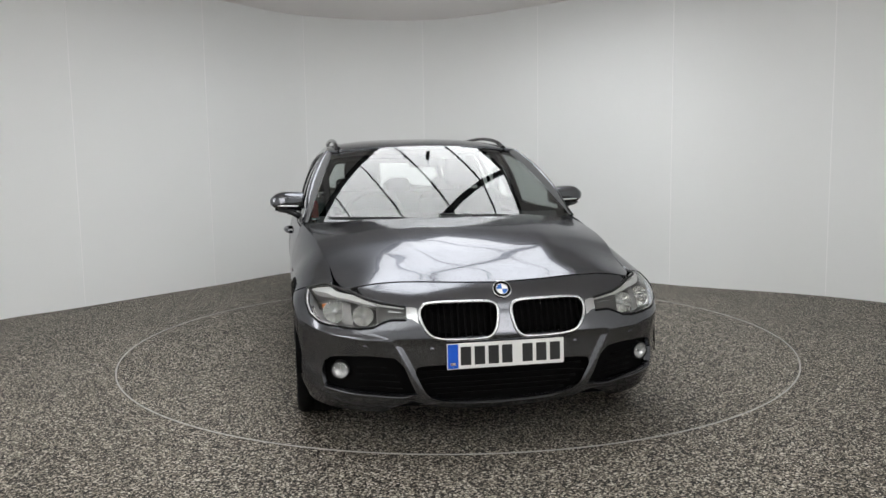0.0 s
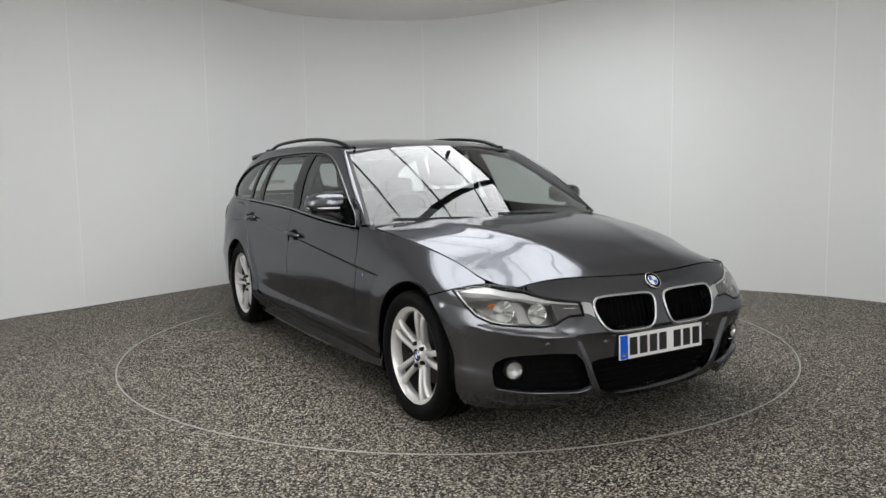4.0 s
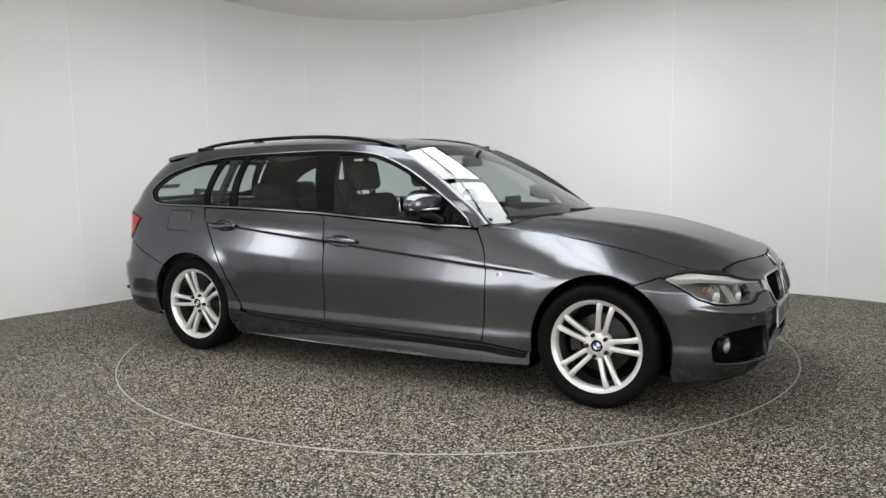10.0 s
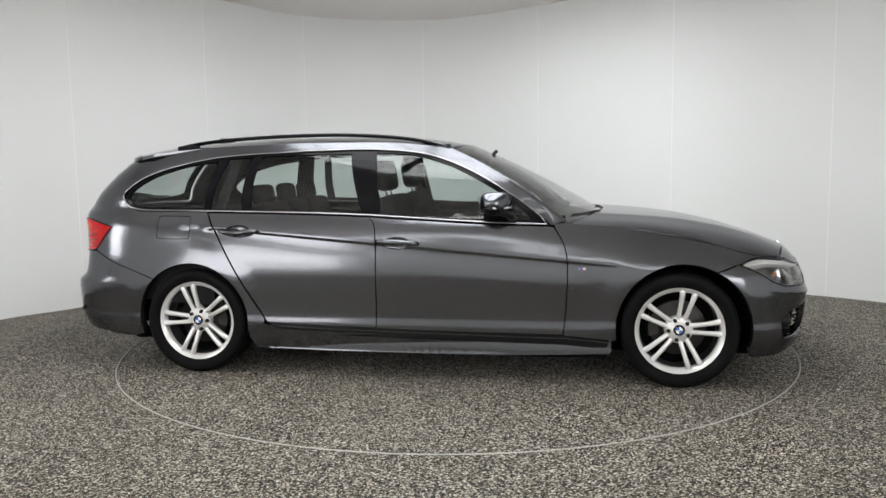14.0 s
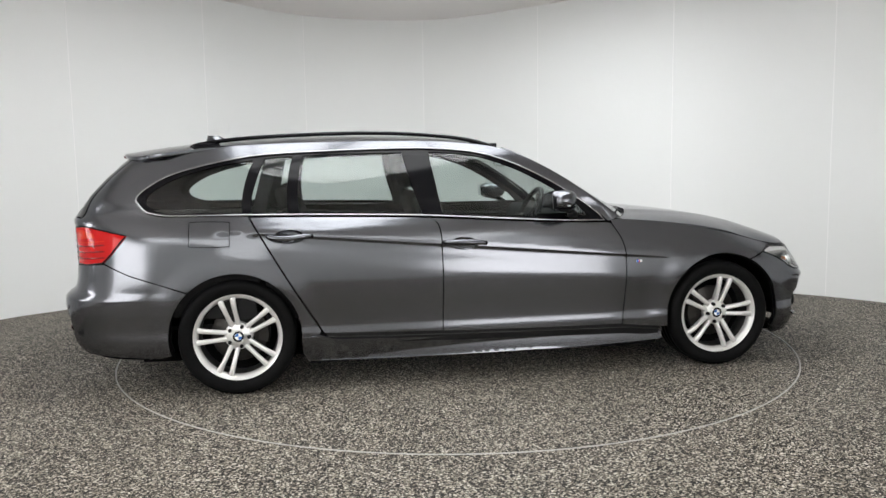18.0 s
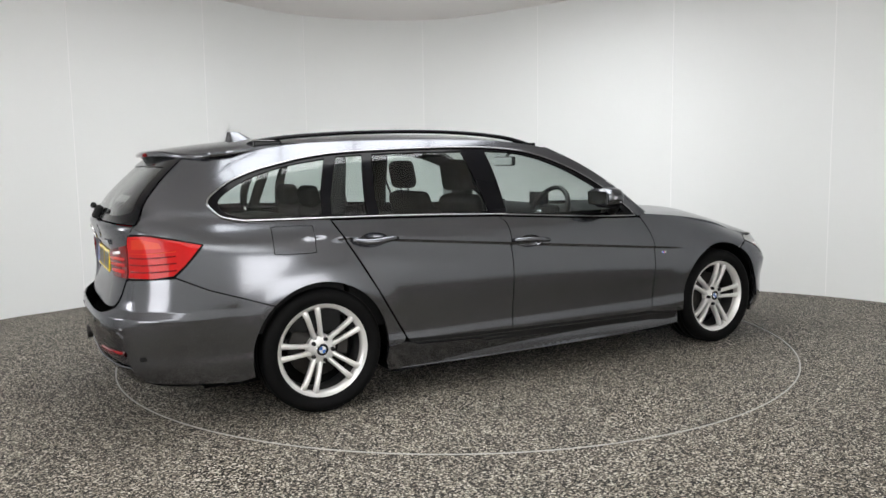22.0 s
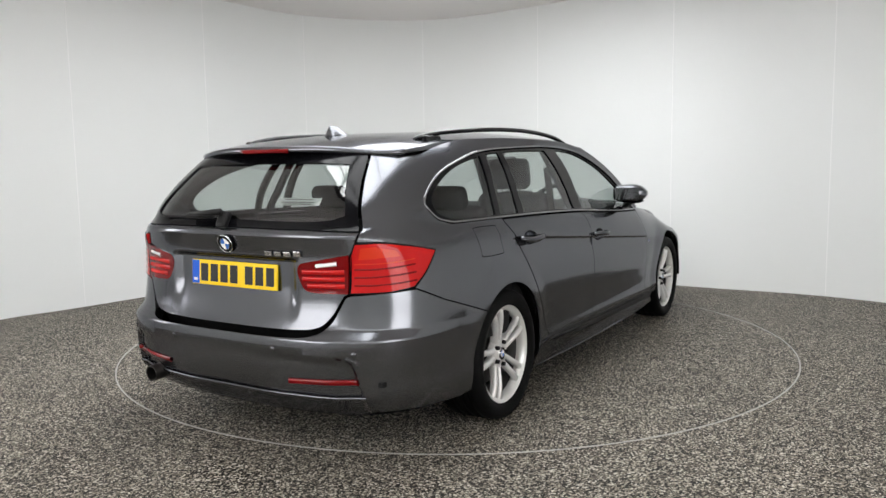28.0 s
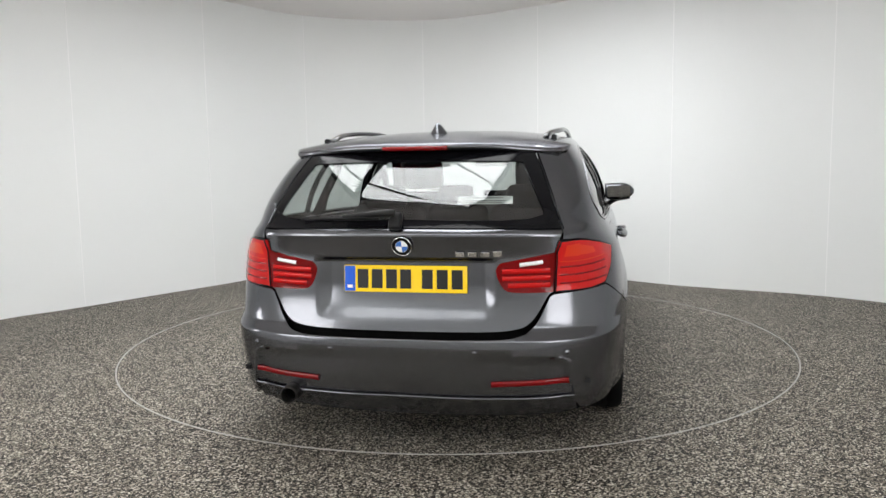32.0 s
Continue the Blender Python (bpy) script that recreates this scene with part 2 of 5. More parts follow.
def sheet(name, surf, outline, mat, step=0.03, depth=0.014, holes=(), lift=0.0, flip=False, lines=()):
    """A pressed panel: the region inside outline of the surface surf(a, b), with folded edges of that depth.
    lines: creases along which the mesh gets rows of points.
    Its normals are those of the surface, so that neighbours reflect as one body."""
    from mathutils import geometry
    rings = [dense(outline, step * 0.8)] + [dense(h, step * 0.8) for h in holes]
    pts, edges = [], []
    for r in rings:
        k = len(pts)
        pts += r
        edges += [(k + i, k + (i + 1) % len(r)) for i in range(len(r))]
    polys = [np.array(r) for r in rings]
    lo, hi = polys[0].min(0), polys[0].max(0)
    gx, gy = np.meshgrid(np.arange(lo[0] + step / 2, hi[0], step), np.arange(lo[1] + step / 2, hi[1], step))
    gx, gy = gx.ravel(), gy.ravel()
    ok = inside(gx, gy, polys[0])
    for h in polys[1:]:
        ok &= ~inside(gx, gy, h)
    rim = np.array(pts)
    gx, gy = gx[ok], gy[ok]
    if len(gx):
        near = ((gx[:, None] - rim[:, 0]) ** 2 + (gy[:, None] - rim[:, 1]) ** 2).min(1) > (0.45 * step) ** 2
        gx, gy = gx[near], gy[near]
    if lines:
        rows, k = [], len(pts)
        for ln in lines:
            q = np.array([(l0[0] + (l1[0] - l0[0]) * j / 10, l0[1] + (l1[1] - l0[1]) * j / 10) for l0, l1 in zip(ln, ln[1:]) for j in range(10)] + [ln[-1]])
            keep = [q[0]]
            for c in q[1:]:
                if np.hypot(*(c - keep[-1])) > step * 0.8:
                    keep.append(c)
            q = np.array(keep)
            fine = inside(q[:, 0], q[:, 1], polys[0])
            for h in polys[1:]:
                fine &= ~inside(q[:, 0], q[:, 1], h)
            fine &= ((q[:, 0, None] - rim[:, 0]) ** 2 + (q[:, 1, None] - rim[:, 1]) ** 2).min(1) > (0.3 * step) ** 2
            last = None
            for c, fit_in in zip(q, fine):
                if fit_in:
                    rows.append(tuple(c))
                    if last is not None:
                        edges.append((last, k + len(rows) - 1))
                    last = k + len(rows) - 1
                else:
                    last = None
        pts = pts + rows
        cr = np.array(rows)
        if len(gx):
            near = ((gx[:, None] - cr[:, 0]) ** 2 + (gy[:, None] - cr[:, 1]) ** 2).min(1) > (0.5 * step) ** 2
            gx, gy = gx[near], gy[near]
    allp = [Vector(p) for p in pts] + [Vector((float(a), float(b))) for a, b in zip(gx, gy)]
    vs2, _, tris, *_ = geometry.delaunay_2d_cdt(allp, edges, [], 0, 1e-6)
    q = np.array([tuple(v) for v in vs2])
    tri = np.array([t for t in tris if len(t) == 3])
    cen = q[tri].mean(1)
    ok = inside(cen[:, 0], cen[:, 1], polys[0])
    for h in polys[1:]:
        ok &= ~inside(cen[:, 0], cen[:, 1], h)
    tri = tri[ok]
    used = np.unique(tri)
    back = -np.ones(len(q), int)
    back[used] = np.arange(len(used))
    q, tri = q[used], back[tri]
    e = 1e-3
    pos, nor = [], []
    for a, b in q:
        p = Vector(surf(a, b))
        da = Vector(surf(a + e, b)) - Vector(surf(a - e, b))
        db = Vector(surf(a, b + e)) - Vector(surf(a, b - e))
        n = da.cross(db).normalized()
        if flip:
            n = -n
        pos.append(p + n * lift)
        nor.append(n)
    faces = []
    for t in tri:
        a, b, c = (pos[i] for i in t)
        g = (b - a).cross(c - a)
        faces.append(tuple(int(i) for i in t) if g.dot(nor[t[0]]) > 0 else tuple(int(i) for i in t[::-1]))
    count = {}
    for f in faces:
        for i in range(3):
            u, v = f[i], f[(i + 1) % 3]
            count[(u, v)] = 1
    border = [(u, v) for (u, v) in count if (v, u) not in count]
    vs, normals = list(pos), [[nor[i] for i in f] for f in faces]
    if depth:
        low = {}
        for u, v in border:
            for i in (u, v):
                if i not in low:
                    low[i] = len(vs)
                    vs.append(pos[i] - nor[i] * depth)
        for u, v in border:
            f = (v, u, low[u], low[v])
            side = (pos[u] - pos[v]).cross(pos[u] - nor[u] * depth - pos[u]).normalized()
            faces.append(f)
            g = (vs[f[1]] - vs[f[0]]).cross(vs[f[2]] - vs[f[1]]).normalized()
            soft = [(g + nor[v] * 0.3).normalized(), (g + nor[u] * 0.3).normalized(), g, g]
            normals.append(soft)
    me = bpy.data.meshes.new(name)
    me.from_pydata([tuple(v) for v in vs], [], faces)
    me.materials.append(mat)
    me.polygons.foreach_set("use_smooth", [True] * len(me.polygons))
    me.update()
    rim = set(border) | {(v, u) for u, v in border}
    for ed in me.edges:
        if tuple(ed.vertices) in rim:
            ed.use_edge_sharp = True
    me.normals_split_custom_set([tuple(n) for f in normals for n in f])
    return me


def mirrored(me, name=None):
    """The same mesh on the other side of the car's middle plane."""
    nm = bpy.data.meshes.new(name or me.name)
    vs = [(v.co.x, -v.co.y, v.co.z) for v in me.vertices]
    fs = [tuple(p.vertices)[::-1] for p in me.polygons]
    nm.from_pydata(vs, [], fs)
    for mt in me.materials:
        nm.materials.append(mt)
    nm.polygons.foreach_set("use_smooth", [p.use_smooth for p in me.polygons])
    nm.polygons.foreach_set("material_index", [p.material_index for p in me.polygons])
    nm.update()
    if me.has_custom_normals:
        keep = {tuple(sorted(ed.vertices)) for ed in me.edges if ed.use_edge_sharp}
        for ed in nm.edges:
            if tuple(sorted(ed.vertices)) in keep:
                ed.use_edge_sharp = True
        ns = []
        for p in me.polygons:
            ls = [me.corner_normals[i].vector for i in p.loop_indices]
            ns += [(n.x, -n.y, n.z) for n in ls[::-1]]
        nm.normals_split_custom_set(ns)
    return nm


def both(name, me, parent, label=""):
    """A part on the car's right side and its mirror image on the left."""
    a = part(name, me, parent, label)
    return a, part(name, mirrored(me), parent, label)


# ---- the room ----
SEAMS = [(-3.85, 0.70), (-3.33, 1.39), (-2.50, 2.52), (-1.69, 3.60), (-0.345, 4.05), (0.95, 3.30), (2.13, 2.19), (3.31, 1.43),
         (3.95, 0.55), (4.2, -1.0), (4.2, -3.0), (3.6, -5.4), (1.8, -6.8), (-1.8, -6.8), (-3.6, -5.4), (-4.3, -3.0), (-4.3, -0.6)]


def build_room():
    """Flat wall panels butted at thin joints, bent gently into the corners of the room."""
    n = len(SEAMS)
    wall = tagged(new("wall"), "white smooth wall panels with thin upright joints", "wall", kind="structure")
    line = smooth(SEAMS, 10, True)
    for i in range(n):
        pts = [Vector((*line[(i * 10 + k) % len(line)], 0)) for k in range(11)]
        vs, fs = [], []
        for k, p in enumerate(pts):
            d = (pts[min(k + 1, 10)] - pts[max(k - 1, 0)]).normalized()
            out = Vector((-d.y, d.x, 0))
            if out.dot(p + Vector((0, 1.3, 0))) < 0:
                out = -out
            q = p + out * 0.06
            if k == 0:
                p, q = p + d * 0.001, q + d * 0.001
            if k == 10:
                p, q = p - d * 0.001, q - d * 0.001
            vs += [(p.x, p.y, -0.03), (p.x, p.y, CEIL + 0.1), (q.x, q.y, CEIL + 0.1), (q.x, q.y, -0.03)]
        for k in range(10):
            fs += [(k * 4 + j, k * 4 + (j + 1) % 4, (k + 1) * 4 + (j + 1) % 4, (k + 1) * 4 + j) for j in range(4)]
        fs += [(0, 1, 2, 3), (40, 41, 42, 43)]
        bm = bmesh.new()
        bm.from_mesh(mesh_from("panel", vs, fs, WALL, False))
        part("panel", bm_mesh("panel", bm, WALL, True, 40), wall)
        a, d = pts[0], (pts[1] - pts[0]).normalized()
        st = box(0.007, 0.004, CEIL - 0.01, 0.001)
        part("joint_strip", bm_mesh("joint_strip", st, SEAM), wall, m=Matrix.Translation(a + Vector((0, 0, CEIL / 2))) @ Matrix.Rotation(math.atan2(d.y, d.x), 4, "Z"))
    # floor: one sheet round the turntable's pit
    vs, fs, k = [], [], 96
    rad = [2.2515, 2.6, 3.2, 4.2, 6.0, 9.5]
    for r in rad:
        vs += [(r * math.cos(2 * math.pi * i / k), r * math.sin(2 * math.pi * i / k), 0) for i in range(k)]
    for j in range(len(rad) - 1):
        fs += [(j * k + i, j * k + (i + 1) % k, (j + 1) * k + (i + 1) % k, (j + 1) * k + i) for i in range(k)]
    base = len(vs)
    vs += [(2.2515 * math.cos(2 * math.pi * i / k), 2.2515 * math.sin(2 * math.pi * i / k), -0.06) for i in range(k)]
    fs += [(i, base + i, base + (i + 1) % k, (i + 1) % k) for i in range(k)]
    tagged(new("floor", mesh_from("floor", vs, fs, FLOOR, False)), "speckled grey resin-bound grit floor", "floor", kind="structure")
    # ceiling
    cm = box(11, 13, 0.08, 0, (0, -1.0, CEIL + 0.041))
    tagged(new("ceiling", bm_mesh("ceiling", cm, CEILING)), "plain off-white ceiling", "ceiling", kind="structure")


def build_ceiling_light(corner, lu, lv, z):
    """A luminous slanted oblong in the ceiling: lit diffusers between one broad bar and several thin ones."""
    light = tagged(new("ceiling_light"), "large luminous white ceiling panel crossed by black bars", "ceiling light")
    light.matrix_basis = pose(corner[0], corner[1], z)
    u, v = Vector((-0.5, -0.866, 0)) * lu, Vector((0.5, -0.866, 0)) * lv     # its two edges

    def at(s, t):
        k = 1 - 0.16 * abs(t - 0.555) / 0.5          # the panel narrows away from its broad middle bar
        return u * (0.5 + (s - 0.5) * k) + v * t

    def slab(name, s0, s1, t0, t1, z0, z1, mat):
        c = [at(s0, t0), at(s1, t0), at(s1, t1), at(s0, t1)]
        vs = [(p.x, p.y, z0) for p in c] + [(p.x, p.y, z1) for p in c]
        fs = [(0, 1, 2, 3), (7, 6, 5, 4)] + [(i, 4 + i, 4 + (i + 1) % 4, (i + 1) % 4) for i in range(4)]
        part(name, mesh_from(name, vs, fs, mat, False), light)

    ts = [(0.0, 0.03), (0.555, 0.034), (1.0, 0.03)]
    ss = [(0.0, 0.02), (0.15, 0.008), (0.35, 0.008), (0.545, 0.008), (0.74, 0.008), (0.93, 0.008), (1.0, 0.02)]
    for i in range(len(ss) - 1):
        for j in range(len(ts) - 1):
            slab("diffuser", ss[i][0] + 0.002, ss[i + 1][0] - 0.002, ts[j][0] + 0.002, ts[j + 1][0] - 0.002, 0.006, 0.016, DIFFUSER)
    for s, w in ss:
        for t0, t1 in ((-0.015, 0.555), (0.555, 1.015)):
            slab("bar", s - w / 2, s + w / 2, t0, t1, -0.010, 0.005, BAR)
    for t, w in ts:
        slab("bar", -0.01, 1.01, t - w / 2, t + w / 2, -0.014, 0.004, BAR)


def build_fill_panel(x0, x1, y0, y1, z):
    """An added, unseen fill light: a second, oblong luminous ceiling over the camera's end of the room."""
    light = tagged(new("ceiling_light"), "added oblong white fill light overhead, unseen, with black edge bars", "ceiling light")
    light.matrix_basis = pose((x0 + x1) / 2, (y0 + y1) / 2, z)
    wx, wy = x1 - x0, y1 - y0
    for i in range(4):
        part("diffuser", bm_mesh("diffuser", box(wx / 4 - 0.02, wy - 0.02, 0.018, 0, (-wx / 2 + wx / 4 * (i + 0.5), 0, 0.021)), WASH), light)
    for i in range(5):
        part("bar", bm_mesh("bar", box(0.05, wy + 0.06, 0.03, 0.003, (-wx / 2 + wx / 4 * i, 0, -0.005)), BAR), light)
    for sy in (-1, 1):
        part("bar", bm_mesh("bar", box(wx + 0.06, 0.05, 0.034, 0.003, (0, sy * wy / 2, -0.007)), BAR), light)


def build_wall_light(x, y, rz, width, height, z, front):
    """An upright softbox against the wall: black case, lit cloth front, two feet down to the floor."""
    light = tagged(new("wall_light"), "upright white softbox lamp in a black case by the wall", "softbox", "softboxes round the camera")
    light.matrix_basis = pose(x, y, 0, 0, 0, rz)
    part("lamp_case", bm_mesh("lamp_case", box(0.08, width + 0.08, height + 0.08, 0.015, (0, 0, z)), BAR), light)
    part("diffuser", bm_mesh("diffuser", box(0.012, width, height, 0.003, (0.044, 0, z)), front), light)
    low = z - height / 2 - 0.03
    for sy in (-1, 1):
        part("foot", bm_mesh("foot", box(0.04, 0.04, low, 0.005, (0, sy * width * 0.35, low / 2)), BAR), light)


def build_turntable():
    tt = tagged(new("turntable"), "round floor turntable surfaced in speckled grit, steel edge", "turntable")
    k = 96
    vs = [(0, 0, 0.0)]
    fs = []
    for j, r in enumerate((0.6, 1.2, 1.8, 2.2405)):
        vs += [(r * math.cos(2 * math.pi * i / k), r * math.sin(2 * math.pi * i / k), 0) for i in range(k)]
        for i in range(k):
            if j == 0:
                fs.append((0, 1 + i, 1 + (i + 1) % k))
            else:
                a, b = 1 + (j - 1) * k, 1 + j * k
                fs.append((a + i, b + i, b + (i + 1) % k, a + (i + 1) % k))
    base = len(vs)
    last = 1 + 3 * k
    vs += [(2.2405 * math.cos(2 * math.pi * i / k), 2.2405 * math.sin(2 * math.pi * i / k), -0.05) for i in range(k)]
    fs += [(last + i, base + i, base + (i + 1) % k, last + (i + 1) % k) for i in range(k)]
    part("deck", mesh_from("deck", vs, fs, FLOOR, False), tt)
    v, f = lathe([(2.2425, -0.04), (2.2425, 0.002), (2.2435, 0.003), (2.2485, 0.003), (2.2495, 0.002), (2.2495, -0.04)], 144, "z")
    part("edge_ring", mesh_from("edge_ring", v, f, RING, False), tt, "thin worn steel ring")
    return tt


build_room()
build_ceiling_light((0.15, 2.80), 4.2, 3.0, CEIL - 0.017)
build_fill_panel(-3.1, 2.7, -6.35, -5.05, CEIL - 0.031)
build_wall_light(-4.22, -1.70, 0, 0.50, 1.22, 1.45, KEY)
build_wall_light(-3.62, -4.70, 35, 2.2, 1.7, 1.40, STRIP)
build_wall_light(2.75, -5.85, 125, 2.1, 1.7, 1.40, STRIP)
turntable = build_turntable()


# ---- the car: x forward, y to its left, z up; origin on the ground midway between the axles ----
AXLE, HUB_Z, ARCH = 1.405, 0.315, 0.352
half_width = curve([(0.16, 0.872), (0.22, 0.887), (0.27, 0.897), (0.31, 0.899), (0.37, 0.893), (0.44, 0.896), (0.52, 0.903), (0.60, 0.906), (0.68, 0.902),
                    (0.75, 0.894), (0.82, 0.883), (0.88, 0.866), (0.93, 0.840), (0.98, 0.812), (1.06, 0.790), (1.16, 0.754), (1.26, 0.700),
                    (1.33, 0.648), (1.40, 0.590)])
nose_x = curve([(0.16, 2.105), (0.22, 2.142), (0.28, 2.162), (0.40, 2.172), (0.50, 2.176), (0.58, 2.160), (0.64, 2.14), (0.69, 2.11),
                (0.73, 2.065), (0.77, 2.01), (0.82, 1.95), (1.4, 1.95)])
tail_x = curve([(0.16, -2.28), (0.24, -2.345), (0.32, -2.385), (0.46, -2.402), (0.535, -2.398), (0.556, -2.375), (0.58, -2.345), (0.66, -2.325),
                (0.76, -2.318), (0.86, -2.326), (0.945, -2.350), (0.965, -2.345), (0.985, -2.322), (1.06, -2.28), (1.16, -2.19), (1.26, -2.08),
                (1.33, -1.99), (1.42, -1.86)])
zc_hood = curve([(0.7, 0.945), (1.0, 0.938), (1.3, 0.916), (1.5, 0.889), (1.7, 0.848), (1.85, 0.806), (1.95, 0.774), (2.03, 0.741), (2.07, 0.724), (2.11, 0.704)])
z_shut = curve([(0.7, 0.905), (0.9, 0.889), (1.2, 0.857), (1.5, 0.803), (1.65, 0.757), (1.75, 0.727), (1.85, 0.708), (1.95, 0.697), (2.1, 0.68)])
w_shut = curve([(0.7, 0.80), (1.0, 0.79), (1.3, 0.770), (1.5, 0.748), (1.65, 0.722), (1.75, 0.714), (1.85, 0.700), (1.95, 0.668), (2.1, 0.62)])
z_belt = curve([(-1.85, 0.975), (-1.17, 0.966), (-0.34, 0.942), (-0.15, 0.930), (0.53, 0.893), (0.75, 0.886)])
zc_roof = curve([(-2.12, 1.318), (-1.9, 1.352), (-1.6, 1.385), (-1.2, 1.410), (-0.8, 1.420), (-0.4, 1.415), (-0.1, 1.395), (0.1, 1.365), (0.25, 1.33)])
z_gutter = curve([(-2.0, 1.285), (-1.9, 1.300), (-1.6, 1.338), (-1.2, 1.362), (-0.7, 1.372), (-0.3, 1.368), (-0.05, 1.350), (0.12, 1.322), (0.25, 1.27)])
MID = 0.3


def ease(x, a, b):
    t = min(max((x - a) / (b - a), 0), 1)
    return t * t * (3 - 2 * t)


def quarter_table(q, p, length, width):
    """The unit superellipse of a body end, from its middle to its side, with arc lengths at the body's size."""
    ux = np.unique(np.concatenate([np.linspace(0, 1, 300), 1 - np.linspace(0, 1, 200) ** 3]))[::-1]
    uw = (1 - ux ** q) ** (1 / p)
    d = np.hypot(np.diff(ux) * length, np.diff(uw) * width)
    return ux, uw, np.concatenate([[0], np.cumsum(d)])


FUX, FUW, FS = quarter_table(9, 3.1, 1.89, 0.905)
RUX, RUW, RS = quarter_table(9, 3.8, 2.10, 0.905)
A1, A2 = FS[-1], FS[-1] + 2 * MID
TOTAL = A2 + RS[-1]


def extra(x, z, w):
    """Sculpture of the flanks: rounded wing tops, the shoulder crease, flared arches."""
    d = 0.0
    if x > 0.1:
        zs, ws = z_shut(min(max(x, 0.7), 2.0)), w_shut(min(max(x, 0.7), 2.0))
        t = min(max((z - 0.60) / (zs - 0.60), 0), 1.4)
        d -= (w - ws) * ease(x, 0.1, 1.35) * t ** 2.3 if w > ws else 0
    zc = 0.780 - 0.0868 * (x + 0.155)
    k = ease(x, 1.25, 0.75) if x > 0 else ease(x, -1.75, -1.2)
    u = z - zc
    d += k * (0.003 * math.exp(-((u - 0.012) / 0.020) ** 2 / 2) - 0.009 * ease(u, 0.004, -0.014) * ease(u, -0.15, -0.014) + 0.002 * math.exp(-((u - 0.06) / 0.05) ** 2 / 2))
    d -= 0.10 * max(0.0, 0.458 - z) * ease(x, -1.72, -1.85)
    d -= 0.018 * ease(x, 0.7, 1.3) * ease(x, 1.75, 1.5)
    for ax, az, ar in ((1.424, 0.324, 0.360), (-1.413, 0.319, 0.352)):
        r = math.hypot(x - ax, z - az)
        d += 0.012 * ease(r, ar + 0.15, ar - 0.01) * ease(z, 0.2, 0.35)
    return d


def sweep_back(uw, z):
    """The upper nose is rounder in plan than the bumper."""
    return 0.13 * ease(z, 0.48, 0.74) * uw ** 2 * (1 - uw ** 6)


gate_x = curve([(0.4, -2.35), (0.54, -2.348), (0.58, -2.340), (0.66, -2.325), (0.70, -2.322), (0.76, -2.321), (0.86, -2.322), (0.93, -2.336), (0.950, -2.343), (0.968, -2.338), (0.985, -2.318), (1.06, -2.27)])


def body(t, z, side=-1, tail=None):
    """The outer skin: t runs along the plan from the nose round to the tail."""
    w0 = half_width(z)
    if t < A1:
        ux, uw = float(np.interp(t, FS, FUX)), float(np.interp(t, FS, FUW))
        x = MID + ux * (nose_x(z) - MID) - sweep_back(uw, z)
    elif t < A2:
        x, uw = MID - (t - A1), 1.0
    else:
        s = TOTAL - t
        ux, uw = float(np.interp(s, RS, RUX)), float(np.interp(s, RS, RUW))
        x = -MID + ux * ((tail or tail_x)(z) + MID)
    w = uw * w0
    w += extra(x, z, w) * ease(uw, 0.72, 0.93)
    return (x, side * w, z)


def t_of(x, z):
    """Where along the plan the skin has this x."""
    if x > MID:
        shift = 0.0
        for _ in range(6):
            t = float(np.interp(-(x + shift - MID) / (nose_x(z) - MID), -FUX, FS))
            shift = sweep_back(float(np.interp(t, FS, FUW)), z)
        return t
    if x > -MID:
        return A1 + MID - x
    u = (x + MID) / (tail_x(z) + MID)
    return TOTAL - float(np.interp(-u, -RUX, RS))


def S(points):
    """Outline on the flank from (x, z) points."""
    return [(t_of(x, z), z) for x, z in points]


KIDNEY = [(0.029, 0.615), (0.040, 0.545), (0.066, 0.506), (0.12, 0.496), (0.25, 0.499), (0.315, 0.512), (0.350, 0.548), (0.367, 0.600), (0.358, 0.632), (0.320, 0.648), (0.18, 0.651), (0.06, 0.646)]
brow_z = curve([(0.45, 0.494), (0.62, 0.506), (0.80, 0.532), (0.88, 0.556)])
rear_crease = curve([(0.28, 0.676), (0.37, 0.672), (0.44, 0.660), (0.465, 0.640), (0.475, 0.58), (0.48, 0.45)])


def front(a, z):
    """The nose: a set-in middle between two slanting edges, a rounded shelf under each lamp."""
    x, y, z = body(abs(a), z, 1 if a > 0 else -1)
    w = abs(y)
    line = 0.372 + (z - 0.30) * 0.52
    x -= 0.014 * ease(w, line + 0.016, line - 0.020) * ease(z, 0.505, 0.47)
    x += 0.009 * math.exp(-((z - brow_z(w)) / 0.013) ** 2) * ease(w, 0.46, 0.56) * ease(w, 0.87, 0.80)
    x -= 0.020 * ease(z, brow_z(w) + 0.0, brow_z(w) - 0.13) * ease(w, 0.46, 0.56) * ease(w, 0.87, 0.80)
    return (x, y, z)


def rear(a, z):
    """The tail: the bumper is set in between two corner edges."""
    x, y, z = body(TOTAL - abs(a), z, 1 if a > 0 else -1)
    if z < 0.52:
        w, e = abs(y), rear_crease(z)
        top = 0.470 + 0.012 * ease(w, 0.62, 0.36)
        x += 0.020 * ease(w, e + 0.008, e - 0.024) * ease(z, top + 0.022, top - 0.040) * (0.35 + 0.65 * ease(w, 0.20, 0.42))
        x -= 0.003 * math.exp(-((w - e) / 0.022) ** 2) * ease(z, top + 0.01, top - 0.02)
    return (x, y, z)


def rear_gate(a, z):
    """The tailgate, set in around the number plate."""
    x, y, z = body(TOTAL - abs(a), z, 1 if a > 0 else -1, gate_x)
    x += 0.024 * ease(abs(y), 0.392, 0.320) * ease(z, 0.575, 0.740) * ease(z, 0.868, 0.850)
    return (x, y, z)


